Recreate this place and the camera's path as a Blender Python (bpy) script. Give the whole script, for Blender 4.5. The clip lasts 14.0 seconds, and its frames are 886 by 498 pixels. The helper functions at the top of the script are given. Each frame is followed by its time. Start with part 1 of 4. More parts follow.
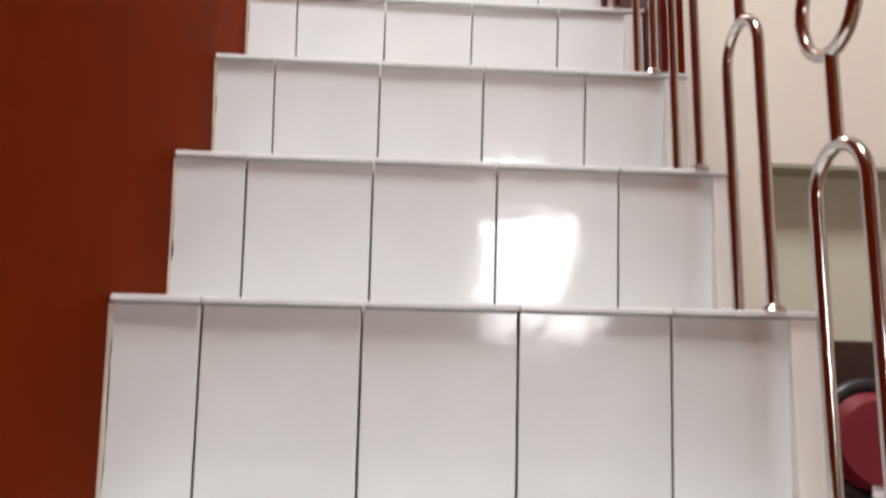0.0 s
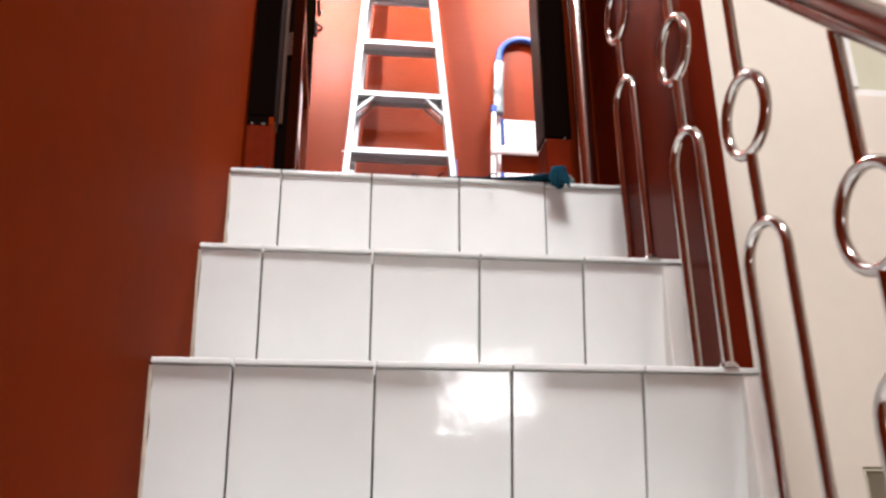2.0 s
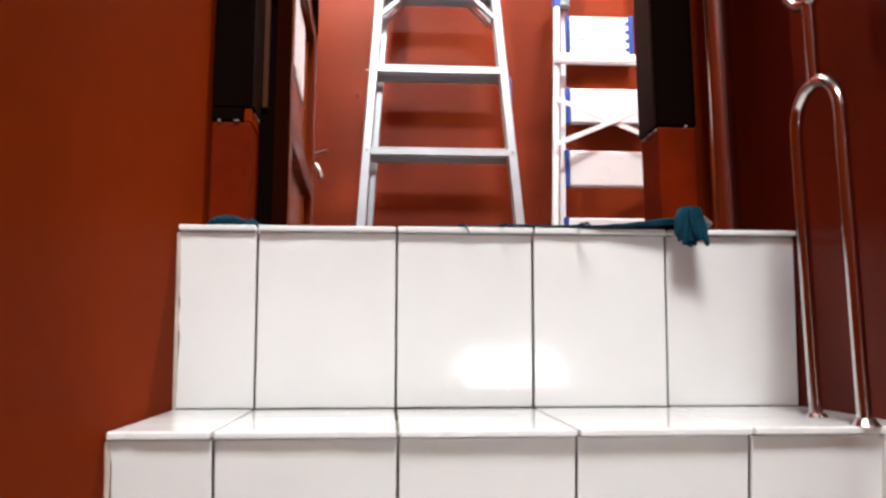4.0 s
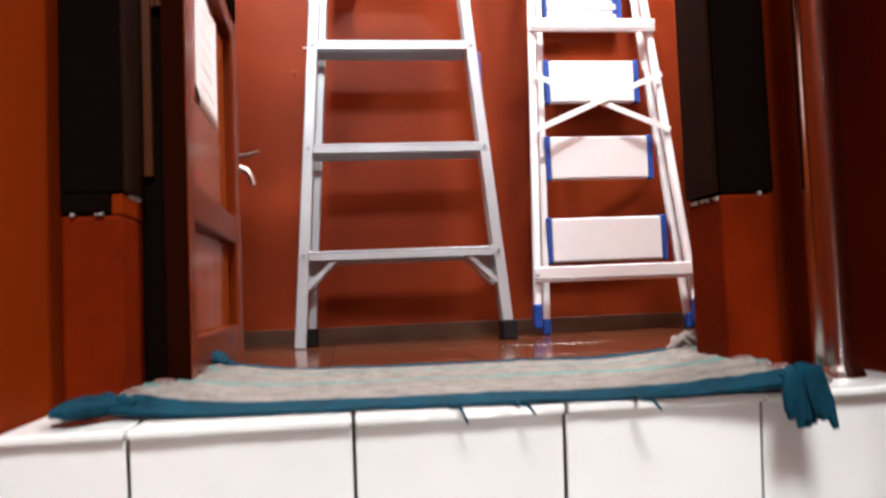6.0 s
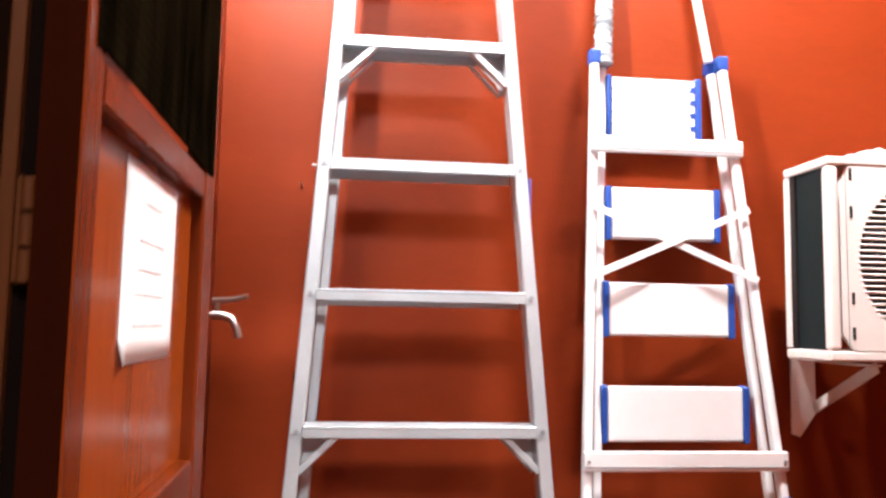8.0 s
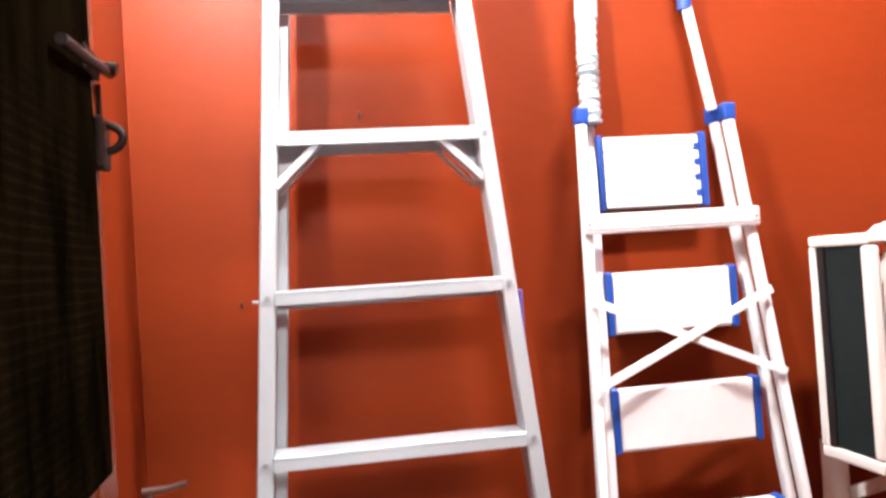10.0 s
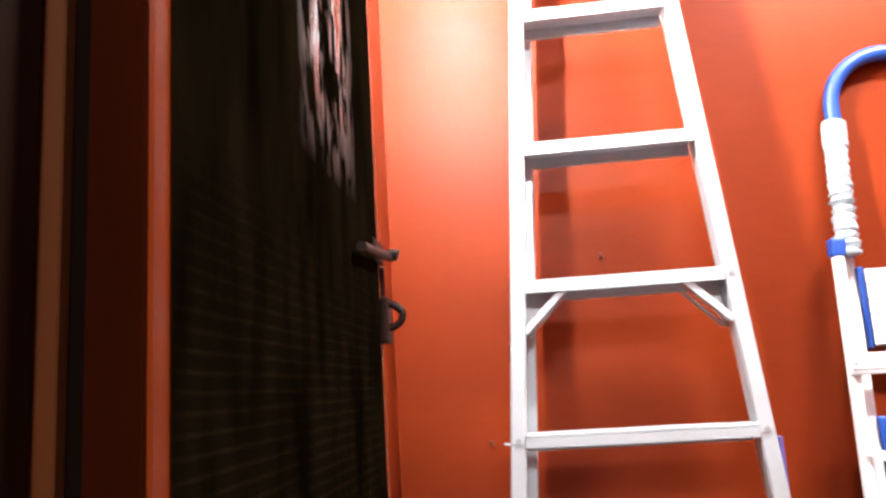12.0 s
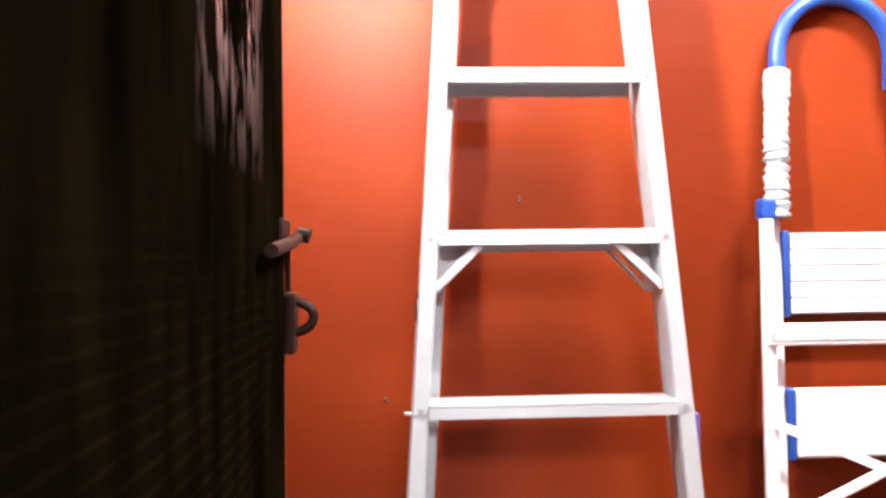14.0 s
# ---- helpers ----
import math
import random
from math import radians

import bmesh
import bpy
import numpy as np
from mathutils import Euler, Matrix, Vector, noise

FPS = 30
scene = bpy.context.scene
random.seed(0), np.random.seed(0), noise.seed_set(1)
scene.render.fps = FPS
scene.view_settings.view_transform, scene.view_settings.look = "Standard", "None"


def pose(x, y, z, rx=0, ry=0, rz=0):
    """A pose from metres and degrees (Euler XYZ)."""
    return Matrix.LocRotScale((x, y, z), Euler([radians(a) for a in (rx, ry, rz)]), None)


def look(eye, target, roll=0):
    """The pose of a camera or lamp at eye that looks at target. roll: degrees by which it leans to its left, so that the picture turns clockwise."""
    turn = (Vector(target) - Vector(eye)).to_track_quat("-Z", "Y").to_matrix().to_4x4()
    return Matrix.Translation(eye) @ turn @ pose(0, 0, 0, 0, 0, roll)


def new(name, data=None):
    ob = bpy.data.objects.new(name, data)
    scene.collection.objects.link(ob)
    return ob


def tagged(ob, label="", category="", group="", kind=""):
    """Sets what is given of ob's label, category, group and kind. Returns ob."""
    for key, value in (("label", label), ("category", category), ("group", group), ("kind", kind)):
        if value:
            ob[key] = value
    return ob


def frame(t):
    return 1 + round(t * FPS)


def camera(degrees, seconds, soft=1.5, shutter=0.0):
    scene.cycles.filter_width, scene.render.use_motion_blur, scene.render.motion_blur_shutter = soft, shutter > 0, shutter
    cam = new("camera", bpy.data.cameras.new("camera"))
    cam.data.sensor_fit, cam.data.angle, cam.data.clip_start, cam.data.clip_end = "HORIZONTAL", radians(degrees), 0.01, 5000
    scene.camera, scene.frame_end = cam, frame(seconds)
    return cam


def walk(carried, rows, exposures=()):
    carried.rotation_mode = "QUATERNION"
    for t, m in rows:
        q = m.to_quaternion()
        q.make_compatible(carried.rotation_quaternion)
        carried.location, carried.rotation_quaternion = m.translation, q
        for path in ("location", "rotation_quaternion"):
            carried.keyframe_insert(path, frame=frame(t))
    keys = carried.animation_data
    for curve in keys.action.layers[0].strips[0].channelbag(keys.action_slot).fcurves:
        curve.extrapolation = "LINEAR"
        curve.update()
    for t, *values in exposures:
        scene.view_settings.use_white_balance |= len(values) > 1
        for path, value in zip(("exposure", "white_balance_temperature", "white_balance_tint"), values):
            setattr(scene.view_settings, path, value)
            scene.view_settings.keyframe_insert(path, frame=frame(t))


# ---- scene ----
cam = camera(58.8, 14.0, soft=2.6, shutter=0.4)
PATH = [
    (0, (-0.06, 0.385, -1.154), (0.06, 2.35, -0.797), 1.1),
    (0.5, (-0.075, 0.462, -1.063), (0.04, 2.395, -0.562), 0.3),
    (1, (-0.122, 0.578, -0.94), (-0.056, 2.49, -0.357), 1.2),
    (1.5, (-0.139, 0.601, -0.788), (0.12, 2.467, -0.115), 0.2),
    (2, (-0.141, 0.69, -0.773), (0.092, 2.552, -0.081), -0.4),
    (2.5, (-0.129, 0.835, -0.627), (-0.063, 2.74, -0.024), -0.7),
    (5, (-0.095, 1.362, -0.097), (0.085, 3.341, 0.129), 0.2),
    (5.5, (-0.081, 1.466, -0.055), (0.054, 3.44, 0.231), 0.9),
    (6, (-0.106, 1.572, 0.111), (0.151, 3.553, 0.219), -2.3),
    (6.5, (-0.092, 1.661, 0.172), (0.235, 3.626, 0.355), -1.7),
    (7, (-0.08, 1.791, 0.306), (0.141, 3.772, 0.462), -1.4),
    (7.5, (-0.087, 1.895, 0.378), (0.15, 3.873, 0.555), 1.4),
    (7.7, (-0.1, 1.949, 0.388), (0.111, 3.926, 0.603), 1.4),
    (8.3, (-0.092, 2.036, 0.565), (0.165, 4.01, 0.70), 0.4),
    (9.1, (-0.09, 2.198, 0.737), (0.215, 4.172, 0.80), -2.1),
    (9.9, (-0.093, 2.311, 0.851), (0.241, 4.283, 0.867), -3.7),
    (10, (-0.095, 2.31, 0.856), (0.25, 4.28, 0.897), -3.7),
    (10.5, (-0.087, 2.276, 0.86), (-0.102, 4.265, 1.065), -4.0),
    (11, (-0.121, 2.245, 0.911), (-0.428, 4.198, 1.217), -3.9),
    (11.5, (-0.131, 2.217, 0.927), (-0.451, 4.148, 1.337), -2.8),
    (12, (-0.119, 2.244, 0.922), (-0.337, 4.201, 1.27), -3.4),
    (12.5, (-0.124, 2.275, 0.919), (-0.305, 4.241, 1.245), -2.7),
    (13, (-0.12, 2.344, 0.912), (-0.199, 4.327, 1.161), -4.1),
    (13.5, (-0.168, 2.438, 0.991), (-0.182, 4.428, 1.189), -3.4),
    (14, (-0.193, 2.445, 1.057), (-0.093, 4.442, 1.102), -0.7),
]
walk(cam, [(t, look(eye, target, roll)) for t, eye, target, roll in PATH],
     exposures=[(0.0, -0.02), (2.5, -0.02), (5.0, -0.12), (6.0, 0.02), (6.5, 0.28), (7.0, 0.46), (7.7, 0.44), (9.9, 0.16), (14.0, 0.19)])


def part(name, bm, material, parent=None, label="", smooth=False):
    """Links a bmesh as one mesh object, under a thing or a part if one is given."""
    me = bpy.data.meshes.new(name)
    bm.to_mesh(me)
    bm.free()
    if smooth:
        for p in me.polygons:
            p.use_smooth = True
        me.set_sharp_from_angle(angle=radians(50))
    if material:
        me.materials.append(material)
    ob = new(name, me)
    if parent:
        ob.parent = parent
    if label:
        ob["label"] = label
    return ob


def thing(name, label, category, group="", kind="", loc=(0, 0, 0)):
    ob = new(name)
    ob.empty_display_size = 0.05
    ob.location = loc
    return tagged(ob, label, category, group, kind)


def add_box(bm, x0, x1, y0, y1, z0, z1, bevel=0.0, seg=1):
    vs = [bm.verts.new(c) for c in ((x0, y0, z0), (x1, y0, z0), (x1, y1, z0), (x0, y1, z0),
                                    (x0, y0, z1), (x1, y0, z1), (x1, y1, z1), (x0, y1, z1))]
    fs = [bm.faces.new([vs[i] for i in f]) for f in ((3, 2, 1, 0), (4, 5, 6, 7), (0, 1, 5, 4), (1, 2, 6, 5), (2, 3, 7, 6), (3, 0, 4, 7))]
    if bevel:
        es = list({e for f in fs for e in f.edges})
        bmesh.ops.bevel(bm, geom=es, offset=bevel, segments=seg, affect="EDGES", profile=0.5)
    return vs


def box(x0, x1, y0, y1, z0, z1, bevel=0.0, seg=1):
    bm = bmesh.new()
    add_box(bm, x0, x1, y0, y1, z0, z1, bevel, seg)
    return bm


def beam_m(a, b, side=(1, 0, 0)):
    """Frame of a bar from a to b: x along side, z along the bar."""
    a, b = Vector(a), Vector(b)
    z = (b - a).normalized()
    x = Vector(side)
    x = (x - z * x.dot(z)).normalized()
    y = z.cross(x)
    m = Matrix((x, y, z)).transposed().to_4x4()
    m.translation = a
    return m, (b - a).length


def add_bar(bm, a, b, w, d, bevel=0.003, side=(1, 0, 0), seg=1):
    """A bar of width w (along side) and depth d from a to b."""
    m, l = beam_m(a, b, side)
    t = bmesh.new()
    add_box(t, -w / 2, w / 2, -d / 2, d / 2, 0, l, bevel, seg)
    t.transform(m)
    me = bpy.data.meshes.new("tmp")
    t.to_mesh(me)
    t.free()
    bm.from_mesh(me)
    bpy.data.meshes.remove(me)
    return bm


def add_tube(bm, pts, r, n=12, closed=False, cap=True):
    """A round tube along a line of points."""
    pts = [Vector(p) for p in pts]
    rings = []
    prev = None
    for i, p in enumerate(pts):
        a = pts[i - 1] if (i > 0 or closed) else p
        b = pts[(i + 1) % len(pts)] if (i < len(pts) - 1 or closed) else p
        t = (b - a).normalized()
        if prev is None:
            u = t.orthogonal().normalized()
        else:
            u = (prev - t * prev.dot(t)).normalized()
        prev = u
        v = t.cross(u)
        rr = r[i] if isinstance(r, (list, tuple)) else r
        rings.append([bm.verts.new(p + (u * math.cos(k * math.tau / n) + v * math.sin(k * math.tau / n)) * rr) for k in range(n)])
    m = len(rings)
    for i in range(m if closed else m - 1):
        q, s = rings[i], rings[(i + 1) % m]
        off = 0
        if closed and i == m - 1:
            off = min(range(n), key=lambda o: sum((q[k].co - s[(k + o) % n].co).length for k in range(n)))
        for k in range(n):
            bm.faces.new((q[k], q[(k + 1) % n], s[(k + 1 + off) % n], s[(k + off) % n]))
    if cap and not closed:
        bm.faces.new(rings[0][::-1])
        bm.faces.new(rings[-1])
    return bm


def tube(pts, r, n=12, closed=False):
    return add_tube(bmesh.new(), pts, r, n, closed)


def disc(x, y, z0, z1, r0, r1=None, n=20):
    return tube([(x, y, z0), (x, y, z1)], [r0, r0 if r1 is None else r1], n)


# ---- light ----
world = bpy.data.worlds.new("world")
scene.world = world
world.use_nodes = True
wn = world.node_tree.nodes
sky = wn.new("ShaderNodeTexSky")
sky.sky_type, sky.sun_disc, sky.sun_elevation, sky.sun_rotation = "NISHITA", False, radians(50), radians(200)
world.node_tree.links.new(sky.outputs[0], wn["Background"].inputs[0])
wn["Background"].inputs[1].default_value = 0.12


def area(name, eye, target, sx, sy, watts, colour):
    la = bpy.data.lights.new(name, "AREA")
    la.shape, la.size, la.size_y, la.energy, la.color = "RECTANGLE", sx, sy, watts, colour
    ob = new(name, la)
    ob.matrix_world = look(eye, target)
    return ob


DAY = (0.975, 0.985, 1.0)
area("window_daylight", (0.85, -2.46, -1.05), (0.85, 3, -1.05), 0.68, 0.60, 31, DAY)
# overhead fill added for the stairs, no such source is known
area("overhead_fill_light", (0.05, 0.27, 2.62), (0.05, 0.271, 0), 0.8, 0.8, 200, DAY)
# fill added to brighten the right side of the store room
area("store_fill_light", (1.0, 3.22, 2.53), (0.97, 3.45, 0), 0.6, 0.06, 106, (1.0, 0.985, 0.96))


# ---- materials ----
def mat(name, colour, rough=0.5, metal=0.0, var=0.15, scale=6.0, fine=60.0, bump=0.15, dist=0.002, coat=0.0, vary=0.0, stretch=(1, 1, 1), spec=0.5):
    """A procedural surface: base colour with broad and fine variation, roughness that varies and a fine relief."""
    m = bpy.data.materials.new(name)
    m.use_nodes = True
    nt = m.node_tree
    b = nt.nodes["Principled BSDF"]
    lk = nt.links.new
    mp = nt.nodes.new("ShaderNodeMapping")
    mp.inputs["Scale"].default_value = stretch
    geo = nt.nodes.new("ShaderNodeNewGeometry")
    lk(geo.outputs["Position"], mp.inputs["Vector"])
    n1 = nt.nodes.new("ShaderNodeTexNoise")
    n1.inputs["Scale"].default_value, n1.inputs["Detail"].default_value = scale, 5
    n2 = nt.nodes.new("ShaderNodeTexNoise")
    n2.inputs["Scale"].default_value, n2.inputs["Detail"].default_value = fine, 3
    lk(mp.outputs[0], n1.inputs["Vector"])
    lk(mp.outputs[0], n2.inputs["Vector"])
    mul = nt.nodes.new("ShaderNodeMath")
    mul.operation = "MULTIPLY_ADD"
    mul.inputs[1].default_value = 0.35
    lk(n2.outputs["Fac"], mul.inputs[0])
    lk(n1.outputs["Fac"], mul.inputs[2])
    mr = nt.nodes.new("ShaderNodeMapRange")
    mr.inputs["From Min"].default_value, mr.inputs["From Max"].default_value = 0.4, 0.95
    mr.inputs["To Min"].default_value, mr.inputs["To Max"].default_value = 1 - var, 1 + var * 0.7
    lk(mul.outputs[0], mr.inputs["Value"])
    src = mr.outputs[0]
    if vary:
        oi = nt.nodes.new("ShaderNodeObjectInfo")
        r2 = nt.nodes.new("ShaderNodeMapRange")
        r2.inputs["To Min"].default_value, r2.inputs["To Max"].default_value = 1 - vary, 1 + vary
        lk(oi.outputs["Random"], r2.inputs["Value"])
        mm = nt.nodes.new("ShaderNodeMath")
        mm.operation = "MULTIPLY"
        lk(src, mm.inputs[0])
        lk(r2.outputs[0], mm.inputs[1])
        src = mm.outputs[0]
    mix = nt.nodes.new("ShaderNodeVectorMath")
    mix.operation = "SCALE"
    mix.inputs[0].default_value = colour
    lk(src, mix.inputs["Scale"])
    lk(mix.outputs[0], b.inputs["Base Color"])
    rr = nt.nodes.new("ShaderNodeMapRange")
    rr.inputs["To Min"].default_value, rr.inputs["To Max"].default_value = max(0.02, rough * 0.8), min(1, rough * 1.25)
    lk(n1.outputs["Fac"], rr.inputs["Value"])
    lk(rr.outputs[0], b.inputs["Roughness"])
    b.inputs["Metallic"].default_value = metal
    b.inputs["Specular IOR Level"].default_value = spec
    b.inputs["Coat Weight"].default_value = coat
    b.inputs["Coat Roughness"].default_value = 0.08
    if bump:
        bp = nt.nodes.new("ShaderNodeBump")
        bp.inputs["Strength"].default_value, bp.inputs["Distance"].default_value = bump, dist
        lk(mul.outputs[0], bp.inputs["Height"])
        lk(bp.outputs[0], b.inputs["Normal"])
    return m


M_ORANGE = mat("orange_wall_paint", (0.146, 0.0165, 0.0016), 0.5, var=0.16, scale=2.5, fine=25, bump=0.25, dist=0.003, spec=0.006)
# the same paint again, brighter and glossier for the lamplit store room
M_ORANGE_LIT = mat("orange_wall_paint_lit", (0.172, 0.0226, 0.0050), 0.42, var=0.16, scale=3, fine=30, bump=0.3, dist=0.003, spec=0.11, stretch=(0.6, 0.6, 1.6))
M_CREAM = mat("cream_wall_paint", (0.69, 0.63, 0.54), 0.6, var=0.05, scale=2, fine=30, bump=0.2, dist=0.003)
M_OLIVE = mat("olive_wall_paint", (0.52, 0.50, 0.38), 0.6, var=0.08, scale=2, fine=30)
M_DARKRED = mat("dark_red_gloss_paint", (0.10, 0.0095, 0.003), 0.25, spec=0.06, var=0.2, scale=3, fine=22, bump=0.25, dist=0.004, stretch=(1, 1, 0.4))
M_CEIL = mat("white_ceiling_paint", (0.78, 0.76, 0.72), 0.7, var=0.04)
M_TILE = mat("white_glazed_tile", (0.735, 0.745, 0.728), 0.09, var=0.05, scale=5, fine=16, bump=0.4, dist=0.005, vary=0.025)
nt = M_TILE.node_tree
bs = nt.nodes["Principled BSDF"]
old = bs.inputs["Base Color"].links[0].from_socket
geo = nt.nodes.new("ShaderNodeNewGeometry")
sn = nt.nodes.new("ShaderNodeTexNoise")
sn.inputs["Scale"].default_value, sn.inputs["Detail"].default_value = 11.0, 6.0
nt.links.new(geo.outputs["Position"], sn.inputs["Vector"])
sr = nt.nodes.new("ShaderNodeMapRange")
sr.inputs["From Min"].default_value, sr.inputs["From Max"].default_value, sr.inputs["To Max"].default_value = 0.70, 0.84, 0.28
nt.links.new(sn.outputs["Fac"], sr.inputs["Value"])
mx = nt.nodes.new("ShaderNodeMix")
mx.data_type = "RGBA"
mx.inputs["B"].default_value = (0.42, 0.31, 0.21, 1)
nt.links.new(sr.outputs[0], mx.inputs["Factor"])
nt.links.new(old, mx.inputs["A"])
nt.links.new(mx.outputs["Result"], bs.inputs["Base Color"])
M_GROUT = mat("grey_tile_grout", (0.25, 0.20, 0.155), 0.85, var=0.4, scale=9, fine=70, bump=0.4)
M_NOSE = mat("tile_edge_body", (0.55, 0.46, 0.38), 0.5, var=0.35, scale=14, fine=90, bump=0.3)
M_BROWNTILE = mat("brown_floor_tile", (0.105, 0.029, 0.012), 0.16, var=0.2, scale=8, fine=60, bump=0.04, vary=0.06)
# shaded copy of the orange wall paint, redder and darker, for the post feet
M_ORANGE_SHADE = mat("shaded_orange_paint", (0.115, 0.0098, 0.0010), 0.5, var=0.3, scale=9, fine=40, bump=0.5, dist=0.004, spec=0.02)
M_SKIRT = mat("dusty_brown_skirting_tile", (0.058, 0.026, 0.014), 0.4, var=0.25, scale=8, fine=60, spec=0.3)
M_FLOOR = mat("hall_floor_tile", (0.20, 0.10, 0.065), 0.25, var=0.1)
M_STEEL = mat("polished_steel_tube", (0.58, 0.545, 0.52), 0.15, metal=1.0, var=0.06, bump=0.05)
M_ALU = mat("ladder_aluminium", (0.445, 0.49, 0.52), 0.36, metal=0.35, var=0.09, scale=9, fine=90, bump=0.12, dist=0.001)
M_ALUDARK = mat("aluminium_groove", (0.30, 0.31, 0.33), 0.5, metal=0.5, var=0.15)
M_ALUGREY = mat("dull_aluminium", (0.52, 0.53, 0.55), 0.45, metal=0.3, var=0.1)
M_WHITE = mat("white_enamel", (0.70, 0.72, 0.74), 0.3, var=0.05, scale=10)
M_BLUE = mat("blue_plastic", (0.008, 0.052, 0.27), 0.4, var=0.15, scale=12)
M_PURPLE = mat("violet_plastic", (0.10, 0.07, 0.26), 0.45)
M_RUBBER = mat("black_rubber", (0.007, 0.0065, 0.0065), 0.75, spec=0.2)
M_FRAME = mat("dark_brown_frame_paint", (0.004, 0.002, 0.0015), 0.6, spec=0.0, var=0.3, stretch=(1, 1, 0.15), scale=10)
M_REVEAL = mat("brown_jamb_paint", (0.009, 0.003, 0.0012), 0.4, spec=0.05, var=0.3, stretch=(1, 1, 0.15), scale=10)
# dark tone standing for the shade on the door's hinge edge
M_HINGESHADE = mat("shaded_hinge_edge", (0.015, 0.0025, 0.0009), 0.5, spec=0.0, var=0.3, stretch=(1, 1, 0.15), scale=10)
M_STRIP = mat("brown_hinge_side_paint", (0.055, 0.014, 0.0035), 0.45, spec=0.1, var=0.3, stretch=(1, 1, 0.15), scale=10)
M_FLOORGROUT = mat("brown_floor_grout", (0.05, 0.018, 0.010), 0.9, var=0.3, spec=0.1)
M_WOOD = mat("varnished_red_brown_wood", (0.13, 0.02, 0.0035), 0.24, spec=0.1, var=0.32, scale=7, fine=55, bump=0.2, dist=0.002, stretch=(3, 3, 0.22))
M_PANEL = mat("orange_brown_plywood", (0.25, 0.045, 0.006), 0.2, spec=0.22, var=0.25, scale=5, fine=40, bump=0.15, dist=0.002, stretch=(3, 3, 0.3))
M_PAPER = mat("white_paper", (0.86, 0.87, 0.88), 0.8, var=0.03, scale=8)
M_INK = mat("grey_ink", (0.74, 0.75, 0.78), 0.8, var=0.2, scale=60)
M_IRON = mat("brown_iron", (0.016, 0.006, 0.004), 0.45, spec=0.15, metal=0.0, var=0.4, scale=40, fine=200, bump=0.3)
M_CHROME = mat("tap_chrome", (0.40, 0.37, 0.35), 0.3, metal=1.0, var=0.1, scale=30)
M_ACW = mat("ac_white_casing", (0.76, 0.76, 0.74), 0.45, var=0.06, scale=8)
M_FIN = mat("ac_coil_fins", (0.012, 0.018, 0.019), 0.6, metal=0.0, spec=0.1, var=0.3, scale=40, fine=300)
M_WRAP = mat("cloudy_plastic_wrap", (0.38, 0.46, 0.50), 0.25, var=0.2, scale=40, fine=120, bump=0.7, dist=0.006)
M_RUGBLUE = mat("blue_rag_cloth", (0.0015, 0.030, 0.050), 0.9, spec=0.1, var=0.5, scale=35, fine=160, bump=0.9, dist=0.006)
M_RUGPALE = mat("pale_rag_cloth", (0.185, 0.165, 0.15), 0.95, spec=0.1, var=0.4, scale=40, fine=170, bump=0.9, dist=0.006)
M_RUGTEAL = mat("teal_rag_cloth", (0.07, 0.165, 0.15), 0.95, var=0.4, scale=40, fine=170, bump=0.9, dist=0.006)
M_RUGRED = mat("dusty_red_rag_cloth", (0.13, 0.05, 0.045), 0.95, var=0.4, scale=40, fine=170, bump=0.9, dist=0.006)
M_DARKWOOD = mat("dark_cabinet_wood", (0.035, 0.014, 0.01), 0.3, var=0.3, scale=6)
M_REDVINYL = mat("dark_red_vinyl", (0.18, 0.012, 0.025), 0.35, var=0.15)
M_BLACK = mat("black_plastic", (0.012, 0.012, 0.013), 0.4)
M_CEMENT = mat("grey_cement", (0.33, 0.30, 0.27), 0.9, var=0.35, scale=14, fine=90, bump=0.6, dist=0.004)


